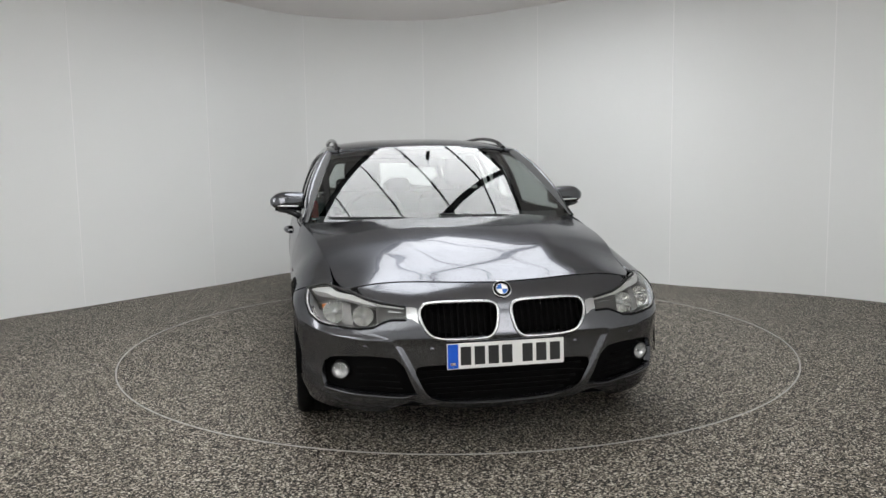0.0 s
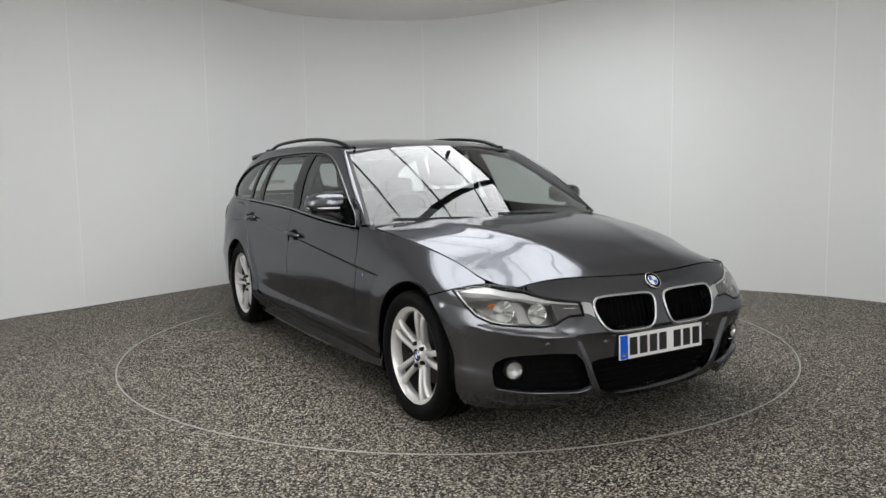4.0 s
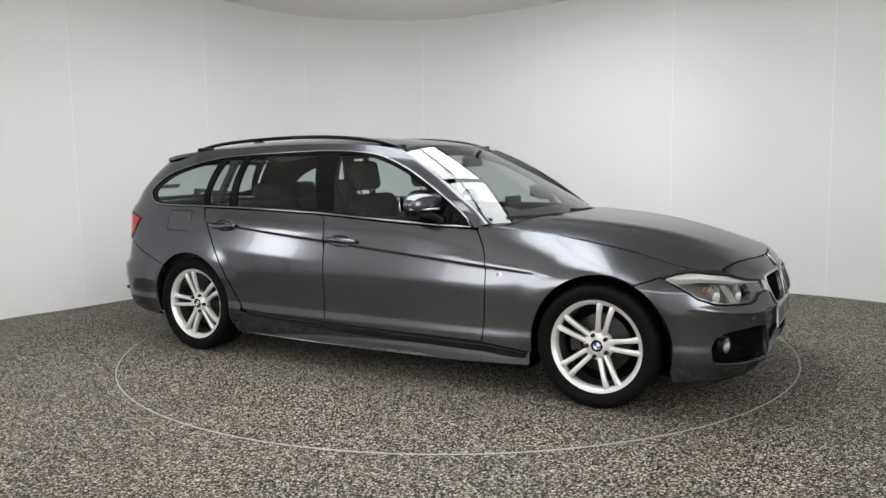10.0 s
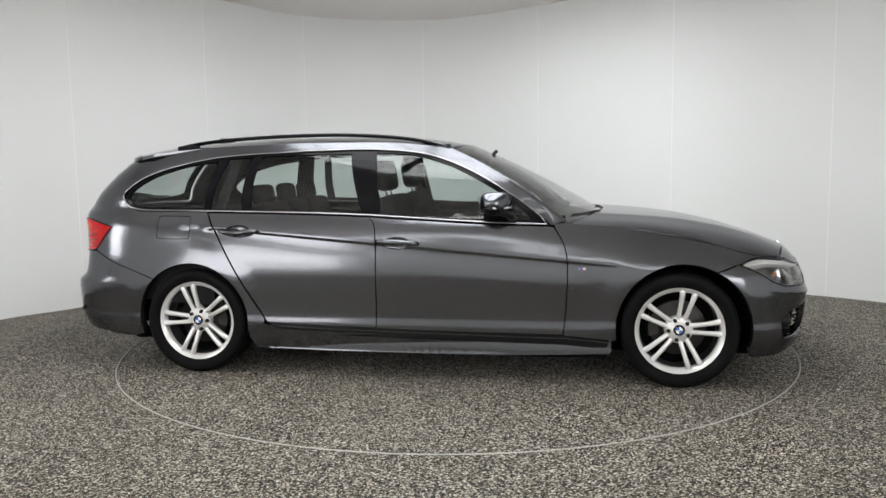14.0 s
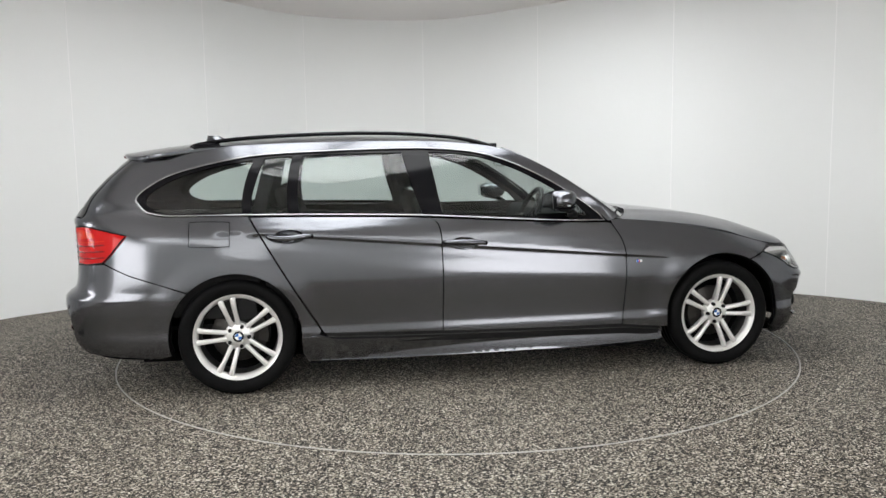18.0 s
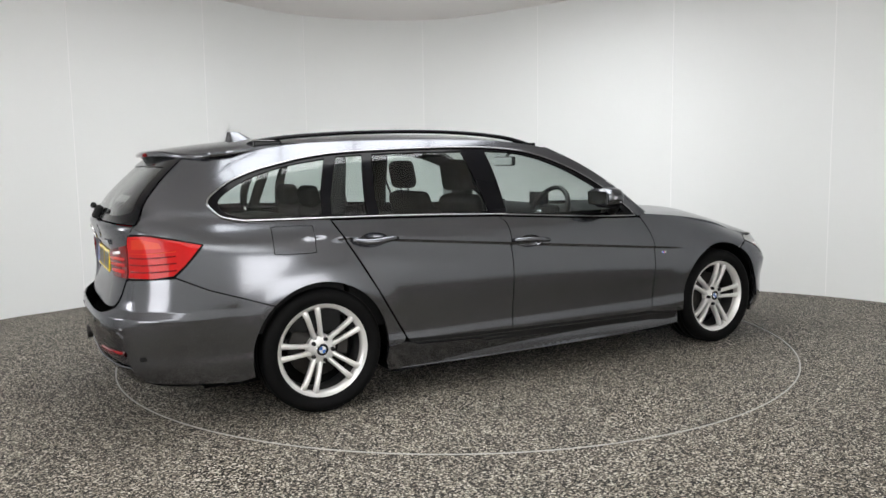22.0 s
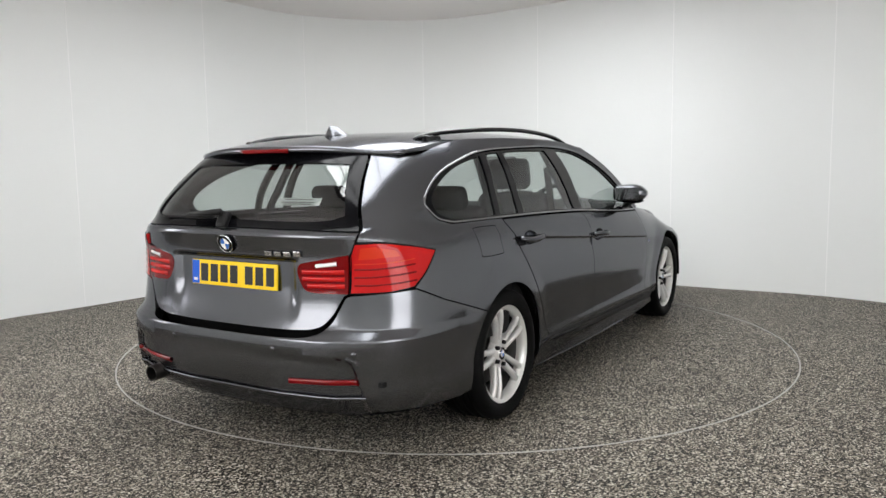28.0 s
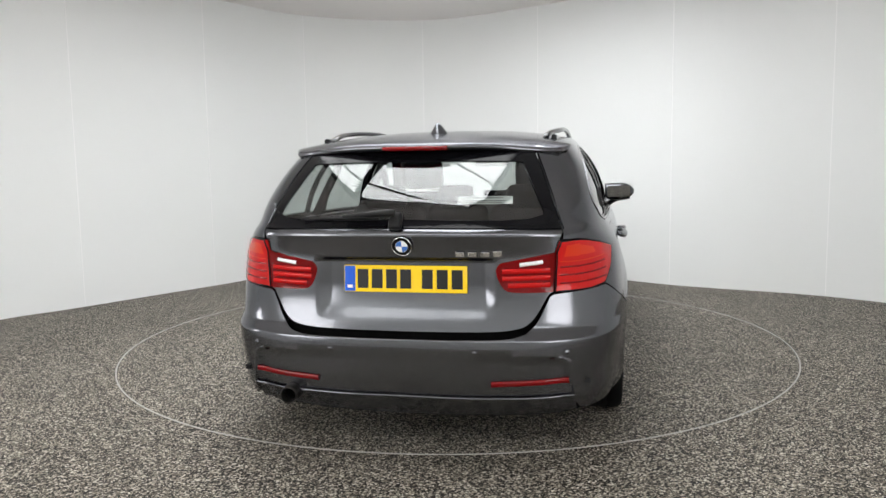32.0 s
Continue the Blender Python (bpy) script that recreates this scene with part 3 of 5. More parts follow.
def fw(w, z):
    """Front outline value of a half-width."""
    return math.copysign(float(np.interp(abs(w) / half_width(z), FUW, FS)), w)


def rw(w, z):
    return math.copysign(float(np.interp(abs(w) / half_width(z), RUW, RS)), w)


def sym(points):
    """A closed outline from its right half, which runs from the middle line to the middle line."""
    return points + [(-a, b) for a, b in reversed(points) if abs(a) > 1e-6]


ARCHES = {1: (1.424, 0.324, 0.360), -1: (-1.413, 0.319, 0.352)}


def arc(ax, r, a0, a1, n=18):
    """The edge of a wheel arch; the openings sit a little off the hubs."""
    cx, cz, rr = ARCHES[1 if ax > 0 else -1]
    return [(cx + rr * math.cos(radians(a0 + (a1 - a0) * i / n)), cz + rr * math.sin(radians(a0 + (a1 - a0) * i / n))) for i in range(n + 1)]


valley_z = curve([(-1.10, 0.150), (-0.80, 0.168), (-0.45, 0.200), (0.0, 0.222), (0.6, 0.240), (1.05, 0.250)])


def skirt(t, z):
    """The sill blade: undercut above a slanting valley, a ledge facing up below it."""
    x, y, zz = body(t, z)
    zv = valley_z(x)
    d = -0.026 + 0.22 * (z - zv) if z > zv else -0.026 + 0.36 * (zv - z)
    return (x, y - d, zz)


def hood_z(x, w):
    zc, zs, ws = zc_hood(x), z_shut(x), w_shut(x)
    r = abs(w) / ws
    ridge = 0.006 * math.exp(-((abs(w) - (0.30 + 0.16 * ease(x, 2.0, 0.9))) / 0.07) ** 2) * ease(x, 2.05, 1.7)
    return zc - (zc - zs) * r ** 3 + ridge


def hood(x, y):
    return (x, y, hood_z(x, y))


def roof(x, v):
    ze = z_gutter(max(x, -2.0))
    we = half_width(ze) - 0.004 - 0.13 * ease(x, -1.75, -2.05)
    zc = zc_roof(x)
    return (x, v * we, zc - (zc - ze) * abs(v) ** 2.8)


def windscreen(a, v):
    """a: 0 at the cowl, 1 at the header; v: across."""
    wide = 0.795 + (0.604 - 0.795) * a
    xb, zb = 1.005 - 0.20 * v * v, 0.925 - 0.015 * v * v
    xt, zt = 0.165 - 0.06 * v * v, 1.355 - 0.040 * v * v
    bulge = 0.016 * a * (1 - a) * 4
    return (xb + (xt - xb) * a + bulge * 0.45, v * wide, zb + (zt - zb) * a + bulge * 0.9)


def edge_of_hood(w):
    """Where the bonnet's surface comes down on the nose."""
    z = 0.71
    for _ in range(30):
        x = body(abs(fw(w, z)) if w else 0.0, z)[0]
        z = 0.5 * z + 0.5 * hood_z(x, w)
    return (x, w)


hood_edge = [edge_of_hood(w) for w in (0.0, 0.2, 0.35, 0.46, 0.55, 0.61, 0.645)]


def hood_edge_wz(k):
    x, w = hood_edge[k]
    return w, hood_z(x, w)


def sweep_on(name, surf, pts, r, mat, parent, flat=0.6, lift=0.002, closed=True, label=""):
    """A moulding laid along an outline of a surface."""
    line = [Vector(surf(a, b)) for a, b in pts]
    e = 1e-3
    out = []
    for (a, b), p in zip(pts, line):
        da = Vector(surf(a + e, b)) - Vector(surf(a - e, b))
        db = Vector(surf(a, b + e)) - Vector(surf(a, b - e))
        n = da.cross(db).normalized()
        if n.dot(Vector((p.x * 0.3, p.y, 0))) < 0:
            n = -n
        out.append((p + n * lift, n))
    vs, fs, k, m = [], [], 8, len(out)
    for i, (p, n) in enumerate(out):
        d = (out[(i + 1) % m][0] - out[i - 1][0]) if closed else (out[min(i + 1, m - 1)][0] - out[max(i - 1, 0)][0])
        s = d.normalized().cross(n).normalized()
        for j in range(k):
            ang = 2 * math.pi * j / k
            vs.append(p + s * (r * math.cos(ang)) + n * (r * flat * math.sin(ang)))
    for i in range(m if closed else m - 1):
        i2 = (i + 1) % m
        for j in range(k):
            fs.append((i * k + j, i * k + (j + 1) % k, i2 * k + (j + 1) % k, i2 * k + j))
    return mesh_from(name, vs, fs, mat)


def build_car():
    car = tagged(new("estate_car"), "dark grey metallic estate car with silver alloys on the turntable", "car")
    # bonnet
    rear_edge = [(0.79, 0.785), (0.86, 0.70), (0.93, 0.55), (0.99, 0.35), (1.02, 0.0)]
    side = [(x, w_shut(x) - 0.008) for x in np.linspace(1.88, 0.82, 18)]
    half = [(x - 0.004, -w) for x, w in smooth(hood_edge, 4)] + [(x, -w) for x, w in side if x < hood_edge[-1][0] - 0.02] + [(x, -w) for x, w in smooth(rear_edge, 4)]
    outline = half + [(x, -y) for x, y in reversed(half) if abs(y) > 1e-6]
    part("bonnet", sheet("bonnet", hood, outline, PAINT, 0.024, 0.03), car)
    # kidney openings, intakes
    kid = smooth(KIDNEY, 5, True)
    mid = smooth([(0.0, 0.385), (0.34, 0.383), (0.388, 0.360), (0.378, 0.325), (0.345, 0.262), (0.30, 0.226), (0.20, 0.200), (0.0, 0.190)], 4)
    fogi = [(0.772, 0.285), (0.778, 0.354), (0.768, 0.389), (0.738, 0.414), (0.684, 0.425), (0.58, 0.430), (0.478, 0.424), (0.444, 0.392), (0.420, 0.335), (0.384, 0.258), (0.467, 0.252), (0.579, 0.256), (0.685, 0.266), (0.75, 0.272)]
    lamp = smooth([(0.420, 0.604), (0.424, 0.585), (0.49, 0.584), (0.522, 0.573), (0.564, 0.554), (0.619, 0.548), (0.681, 0.551), (0.75, 0.556), (0.786, 0.563)], 3)
    f = lambda pts: [(fw(w, z), z) for w, z in pts]
    lamp_low = f(lamp) + S([(1.885, 0.587), (1.828, 0.625), (1.780, 0.650), (1.712, 0.677)])
    ho = [hood_edge_wz(k) for k in range(len(hood_edge))]
    lamp_top = f([(0.420, 0.604), (0.424, 0.636), (0.529, 0.652), (0.585, 0.667), (0.615, ho[5][1] - 0.012)])
    hoodtop = [hood_edge_wz(k) for k in range(len(hood_edge))]
    top = f(smooth([(w, z - 0.004) for w, z in hoodtop[:6]], 4))
    lens_out = [lamp_top[0]] + lamp_low[1:] + S([(1.772, 0.699), (1.82, 0.707), (1.87, 0.706), (1.92, 0.702)]) + f([(0.645, ho[6][1] + 0.004)]) + lamp_top[::-1]
    bump = top + lamp_top[::-1][0:] + lamp_low[1:] + S(arc(AXLE, ARCH, 61, -16, 18)) + S([(1.795, 0.174)]) + f([(0.80, 0.171), (0.70, 0.168), (0.52, 0.166), (0.485, 0.196), (0.41, 0.230), (0.35, 0.210), (0.28, 0.186), (0.15, 0.169), (0.0, 0.165)])
    right = lambda pts: [(-a, b) for a, b in pts]
    holes = [f(kid), right(f(kid)), sym(f(mid))[:-1], f(fogi), right(f(fogi))]
    part("front_bumper", sheet("front_bumper", front, sym(right(bump)), PAINT, 0.0125, 0.03, holes), car)
    # wings, doors, body side
    shut = [(x, z_shut(x)) for x in np.linspace(1.80, 0.76, 17)]
    wing = [(1.704, 0.682), (1.772, 0.703), (1.81, 0.709)] + shut + [(0.734, 0.893)] + [(x + 0.006, z) for x, z in smooth([(0.735, 0.872), (0.786, 0.777), (0.803, 0.647), (0.795, 0.45), (0.780, 0.290)], 4)] + [(0.788, 0.286), (1.03, 0.262)] + arc(AXLE, ARCH, 190, 62.5, 26)
    rows = [S([(x, 0.780 - 0.0868 * (x + 0.155) + du) for x in np.linspace(1.2, -1.6, 60)]) for du in (0.016, 0.004, -0.001, -0.005, -0.010, -0.014, -0.022, -0.034)]
    both("front_wing", sheet("front_wing", body, S(wing), PAINT, 0.018, flip=True, lines=rows), car)
    gap_f = smooth([(0.728, 0.878), (0.786, 0.777), (0.803, 0.647), (0.795, 0.45), (0.780, 0.290)], 4)
    gap_b = smooth([(-0.330, 0.936), (-0.285, 0.865), (-0.279, 0.572), (-0.284, 0.305)], 4)
    cups = []
    for cx, cz in ((-0.153, 0.792), (-1.116, 0.8585)):
        cups.append([(cx + 0.080 * math.cos(a), cz + 0.036 * math.sin(a)) for a in np.linspace(0, 2 * math.pi, 25)[:-1]])

    def dish(k):
        cx, cz = ((-0.153, 0.792), (-1.116, 0.8585))[k]

        def surf(t, z):
            x, y, zz = body(t, z)
            d = max(0.0, 1 - ((x - cx) / 0.082) ** 2 - ((z - cz) / 0.038) ** 2)
            return (x, y + 0.024 * math.sqrt(d), zz)
        return surf
    for k in (0, 1):
        both("handle_cup", sheet("handle_cup", dish(k), S([(cx2, cz2) for cx2, cz2 in cups[k]]), PAINT, 0.007, 0.0, flip=True, lift=-0.001), car, "scooped grip recess")
    fd = gap_f + [(0.25, 0.293), (-0.276, 0.303)] + [(x + 0.006, z) for x, z in gap_b[::-1]] + [(x, z_belt(x) - 0.006) for x in np.linspace(-0.30, 0.70, 14)]
    both("front_door", sheet("front_door", body, S(fd), PAINT, 0.018, holes=[S(cups[0])], flip=True, lines=rows), car)
    gap_r = smooth([(-1.325, 0.962), (-1.286, 0.895), (-1.126, 0.621), (-1.02, 0.445), (-0.955, 0.338)], 5)
    rd = gap_b + [(-0.6, 0.312), (-0.94, 0.325)] + [(x + 0.006, z) for x, z in gap_r[::-1]] + [(x, z_belt(x) - 0.006) for x in np.linspace(-1.30, -0.345, 12)]
    both("rear_door", sheet("rear_door", body, S(rd), PAINT, 0.018, holes=[S(cups[1])], flip=True, lines=rows), car)
    a_out = [(0.735, 0.895), (0.69, 0.965), (0.60, 1.045), (0.45, 1.152), (0.28, 1.250), (0.12, 1.322)]
    gut = [(x, z_gutter(x)) for x in np.linspace(0.0, -1.92, 22)]
    edge = [(TOTAL - rw(w, z), z) for w, z in ((0.516, 1.285), (0.545, 1.225), (0.568, 1.17), (0.612, 1.06), (0.643, 0.978), (0.640, 0.934), (0.70, 0.934))]
    d_rear = [(-2.17, 0.931), (-2.08, 0.914), (-1.955, 0.884), (-1.978, 0.852), (-2.034, 0.787), (-2.083, 0.738), (-1.95, 0.676)]
    trim_low = [(x, z_belt(x)) for x in np.linspace(-1.33, -1.78, 6)] + [(-1.86, 0.995), (-1.905, 1.035)]
    trim_top = smooth([(-1.925, 1.075), (-1.88, 1.125), (-1.77, 1.19), (-1.6, 1.245), (-1.3, 1.302), (-0.9, 1.325), (-0.45, 1.335), (-0.19, 1.325), (0.0, 1.298), (0.18, 1.238), (0.36, 1.150), (0.54, 1.035), (0.66, 0.942), (0.715, 0.892)], 4)
    flank = S(a_out + gut) + edge + S(d_rear + arc(-AXLE, ARCH, 133, -8, 28) + [(-1.02, 0.284), (-0.968, 0.318)] + [(x - 0.005, z) for x, z in gap_r[::-1]] + trim_low + trim_top)
    flap = smooth([(-1.445, 0.945), (-1.62, 0.948), (-1.638, 0.93), (-1.638, 0.835), (-1.62, 0.815), (-1.445, 0.812), (-1.427, 0.83), (-1.427, 0.928)], 3, True)
    part("body_side", sheet("body_side", body, flank, PAINT, 0.019, holes=[S(flap)], flip=True), car)
    part("body_side", mirrored(sheet("body_side", body, flank, PAINT, 0.019, flip=True)), car)
    grown = [(-1.5325 + (x + 1.5325) * 0.966, 0.88 + (z - 0.88) * 0.948) for x, z in flap]
    part("fuel_flap", sheet("fuel_flap", body, S(grown), PAINT, 0.028, flip=True), car)
    # sills
    sill = [(1.045, 0.258), (0.95, 0.258), (0.79, 0.252), (0.25, 0.257), (-0.28, 0.266), (-0.6, 0.274), (-0.88, 0.286), (-0.96, 0.312), (-1.058, 0.305), (-1.062, 0.22), (-1.035, 0.158), (-0.6, 0.155), (0, 0.156), (0.56, 0.162), (1.04, 0.180)]
    both("side_skirt", sheet("side_skirt", skirt, S(sill), PAINT, 0.014, 0.008, flip=True, lines=[S([(x, valley_z(x) + dz) for x in np.linspace(1.03, -0.62, 50)]) for dz in (-0.006, 0.0, 0.006)]), car)
    line = [(t_of(x, z), z) for x, z in ((1.03, 0.262), (0.79, 0.284), (0.25, 0.292), (-0.28, 0.302), (-0.6, 0.309), (-0.93, 0.322))]
    both("sill_seal", sheet("sill_seal", body, line + [(a, z - 0.06) for a, z in reversed(line)], BLACK, 0.03, 0.0, flip=True, lift=-0.013), car, "black rubber sill seal")
    both("sill_edge", sheet("sill_edge", body, [(a, z - 0.017) for a, z in line] + [(a, z - 0.022) for a, z in reversed(line)], PAINT, 0.03, 0.006, flip=True, lift=-0.008), car)
    # side glass and its black surround
    r_out = [(x, z_belt(x) + 0.002) for x in np.linspace(0.69, -1.78, 30)] + trim_low[-2:] + trim_top
    w_front = smooth([(0.61, 0.924), (0.515, 1.008), (0.35, 1.118), (0.17, 1.214), (0.0, 1.274), (-0.12, 1.298), (-0.22, 1.306), (-0.315, 1.309)], 4) + [(-0.262, 0.957), (0.2, 0.930)]
    w_rear = [(-0.47, 1.308), (-0.8, 1.306), (-1.03, 1.298), (-1.055, 0.982), (-0.6, 0.972), (-0.375, 0.965)]
    w_q = [(-1.085, 1.296), (-1.235, 1.286), (-1.315, 0.990), (-1.115, 0.984)]
    w_d = smooth([(-1.30, 1.277), (-1.5, 1.245), (-1.68, 1.195), (-1.81, 1.13), (-1.865, 1.075), (-1.84, 1.025), (-1.76, 0.995)], 4) + [(-1.36, 0.992)]
    wins = [w_front, w_rear, w_q, w_d]
    both("window_surround", sheet("window_surround", body, S(r_out), GLOSSBLACK, 0.04, 0.012, [S(w) for w in wins], flip=True, lift=-0.006), car)
    for w, nm in zip(wins, ("front_window", "rear_window", "quarter_window", "cargo_window")):
        grown = [((x - sum(p[0] for p in w) / len(w)) * 1.015 + sum(p[0] for p in w) / len(w), (z - sum(p[1] for p in w) / len(w)) * 1.02 + sum(p[1] for p in w) / len(w)) for x, z in w]
        for o in both(nm, sheet(nm, body, S(grown), GLASS, 0.05, 0.0, flip=True, lift=-0.012), car, "tinted glass"):
            o.visible_shadow = False
    # roof
    rl = [(x, -1.0) for x in np.linspace(0.10, -1.86, 20)] + [(-1.90, -0.985), (-1.965, -0.90), (-2.03, -0.65), (-2.075, -0.3), (-2.085, 0.0)]
    head = [(0.165 - 0.06 * v * v - 0.004, v) for v in np.linspace(0, -1, 8)]
    half = head + rl[1:]
    outline = half + [(x, -v) for x, v in reversed(half) if abs(v) > 1e-6]
    part("roof", sheet("roof", roof, [(x, v) for x, v in outline], PAINT, 0.045, 0.02, flip=False), car)
    ws = sheet("windscreen", windscreen, [(0.0, -1), (0.0, 1), (1.0, 1), (1.0, -1)], WSCREEN, 0.08, 0.0, flip=True)
    o = part("windscreen", ws, car, "clear laminated glass")
    o.visible_shadow = False
    # screen pillars: a painted outer roll and a black seal to the glass
    line_a = smooth([(0.735, 0.895), (0.69, 0.965), (0.60, 1.045), (0.45, 1.152), (0.28, 1.250), (0.12, 1.322)], 3)
    n = len(line_a)
    for nm, s0, s1, mat in (("screen_pillar", 0.0, 0.55, PAINT), ("screen_seal", 0.55, 1.0, BLACK)):
        vs, fs = [], []
        for i, (x, z) in enumerate(line_a):
            p = Vector(body(t_of(x, z), z))
            q = Vector(windscreen(i / (n - 1), -1))
            for j in range(5):
                s = s0 + (s1 - s0) * j / 4
                vs.append(p.lerp(q, s) + Vector((0.016, -0.012, 0.010)) * (4 * s * (1 - s)) * (1 if nm == "screen_pillar" else 0.9))
        for i in range(n - 1):
            for j in range(4):
                fs.append((i * 5 + j, (i + 1) * 5 + j, (i + 1) * 5 + j + 1, i * 5 + j + 1))
        both(nm, mesh_from(nm, vs, fs, mat), car)
    # rear: bumper, tailgate, glass
    r = lambda pts: [(-rw(w, z), z) for w, z in pts]
    RSide = lambda pts: [(-(TOTAL - t_of(x, z)), z) for x, z in pts]
    gate_edge = smooth([(0.0, 0.562), (0.25, 0.564), (0.44, 0.574), (0.52, 0.61), (0.585, 0.715)], 5)
    gate_gap = smooth([(0.0, 0.540), (0.25, 0.541), (0.45, 0.550), (0.532, 0.592), (0.592, 0.705)], 5)
    lamp_in = smooth([(0.60, 0.722), (0.47, 0.722), (0.41, 0.735), (0.378, 0.80), (0.392, 0.838), (0.45, 0.852), (0.605, 0.880)], 4)
    gate = r(gate_edge) + r(lamp_in) + r([(0.625, 0.93), (0.635, 0.968), (0.40, 0.976), (0.0, 0.978)])
    part("gate_backing", sheet("gate_backing", rear_gate, sym(r([(0.0, 0.50), (0.50, 0.50), (0.60, 0.60), (0.66, 0.72), (0.66, 0.96), (0.0, 0.96)])), DARK, 0.06, 0.0, flip=True, lift=-0.065), car)
    part("tailgate", sheet("tailgate", rear_gate, sym(gate), PAINT, 0.015, 0.03, flip=True), car)
    bumper = r(gate_gap) + r([(0.61, 0.713)]) + RSide([(-2.083, 0.730), (-1.95, 0.670)] + arc(-AXLE, ARCH, 134.2, 194, 14)) + RSide([(-1.82, 0.215)]) + r([(0.72, 0.235), (0.692, 0.28), (0.684, 0.350), (0.60, 0.350), (0.36, 0.348), (0.33, 0.358), (0.0, 0.366)])
    part("rear_bumper", sheet("rear_bumper", rear, sym(bumper), PAINT, 0.0125, 0.05, flip=True, lines=[[(sd * (TOTAL - t_of(x, 0.458 + dz)), 0.458 + dz) for x in np.linspace(-1.75, -2.33, 30)] for sd in (-1, 1) for dz in (-0.006, 0.0, 0.006)]), car)
    lower = r([(0.0, 0.372), (0.34, 0.364), (0.37, 0.354), (0.69, 0.354), (0.70, 0.28), (0.71, 0.225), (0.6, 0.20), (0.0, 0.19)])
    part("rear_valance", sheet("rear_valance", rear, sym(lower), PAINT, 0.02, 0.03, flip=True, lift=-0.014), car, "body-coloured lower valance")
    lip = sym(r(smooth([(0.0, 0.292), (0.30, 0.290), (0.55, 0.292), (0.69, 0.300)], 6)))[:-1]
    half = [q for q in lip if q[0] <= 0]
    part("valance_lip", sweep_on("valance_lip", rear, [(-a, b) for a, b in half[::-1]] + half[1:], 0.008, PAINT, car, 0.8, -0.006, False), car)
    gl = r([(0.0, 0.984), (0.40, 0.982), (0.632, 0.976), (0.60, 1.06), (0.555, 1.17), (0.505, 1.285), (0.0, 1.31)])
    hole = r(smooth([(0.0, 1.015), (0.42, 1.012), (0.55, 1.03), (0.555, 1.06), (0.505, 1.16), (0.470, 1.228), (0.42, 1.246), (0.0, 1.252)], 4))
    part("rear_window_border", sheet("rear_window_border", rear, sym(gl), GLOSSBLACK, 0.04, 0.006, [sym(hole)[:-1]], flip=True), car)
    o = part("rear_window", sheet("rear_window", rear, sym([(a * 1.02, b) for a, b in hole]), REARGLASS, 0.06, 0.0, flip=True, lift=-0.006), car, "tinted heated glass")
    o.visible_shadow = False
    inner = r(lamp_in)
    gate_lamps = both("tail_lamp", sheet("tail_lamp", rear, inner + r([(0.602, 0.80)]), DEEPRED, 0.025, 0.02, flip=True, lift=0.004), car, "dark red tail lamp lens with three red light bars")
    outer = r([(0.610, 0.724), (0.612, 0.80), (0.615, 0.882), (0.632, 0.925), (0.70, 0.928)]) + RSide([(-2.17, 0.925), (-2.08, 0.908), (-1.962, 0.882), (-1.985, 0.855), (-2.04, 0.79), (-2.09, 0.742), (-2.17, 0.728)])
    side_lamps = both("tail_lamp", sheet("tail_lamp", rear, outer, REDLENS, 0.025, 0.02, flip=True, lift=0.005), car, "red wrap-round tail lamp lens")
    top = r([(0.640, 0.862), (0.70, 0.864)]) + RSide([(-2.20, 0.866), (-2.13, 0.870), (-2.14, 0.894), (-2.20, 0.908)]) + r([(0.70, 0.912), (0.650, 0.908)])
    me = sheet("indicator_window", rear, top, FLAME, 0.03, 0.0, flip=True, lift=0.0062)
    for o, mm in zip(side_lamps, (me, mirrored(me))):
        part("indicator_window", mm, o, "amber behind red lens")
    for z, w0 in ((0.750, 0.425), (0.779, 0.402), (0.808, 0.402)):
        me = sweep_on("light_bar", rear, r([(w, z + 0.02 * (w - 0.4)) for w in np.linspace(w0, 0.588, 8)]), 0.0095, REDLENS, car, 0.35, 0.0045, False)
        for o, mm in zip(gate_lamps, (me, mirrored(me))):
            part("light_bar", mm, o)
    for z, rad, mat in ((0.757, 0.0035, DEEPRED), (0.790, 0.0035, DEEPRED), (0.822, 0.0035, DEEPRED), (0.843, 0.0022, FLAME)):
        pts = r([(w, z) for w in np.linspace(0.625, 0.70, 5)]) + RSide([(x, z + 0.10 * max(0.0, x + 2.2)) for x in np.linspace(-2.17, -2.075, 6)])
        me = sweep_on("light_line", rear, pts, rad, mat, car, 0.4, 0.0055, False)
        for o, mm in zip(side_lamps, (me, mirrored(me))):
            part("light_line", mm, o)
    me = sweep_on("lamp_gasket", rear, dense(outer, 0.02), 0.0045, GLOSSBLACK, car, 0.6, 0.003, True)
    for o, mm in zip(side_lamps, (me, mirrored(me))):
        part("lamp_gasket", mm, o, "thin black gasket")
    me = sweep_on("reversing_lamp", rear, r([(0.47, 0.835), (0.50, 0.839), (0.53, 0.842), (0.56, 0.846)]), 0.008, WHITEENAMEL, car, 0.5, 0.006, False)
    for o, mm in zip(gate_lamps, (me, mirrored(me))):
        part("reversing_lamp", mm, o, "clear reversing lamp")
    # head lamps
    both("headlamp", sheet("headlamp", lambda a, z: front(a, z), [(-a, b) for a, b in lens_out], LENS, 0.025, 0.0), car, "clear lens")
    # dark inner shell and floor pan
    vs, fs = [], []
    ts, zs = np.linspace(0, TOTAL, 150), np.linspace(0.20, 0.94, 24)
    grid = {}
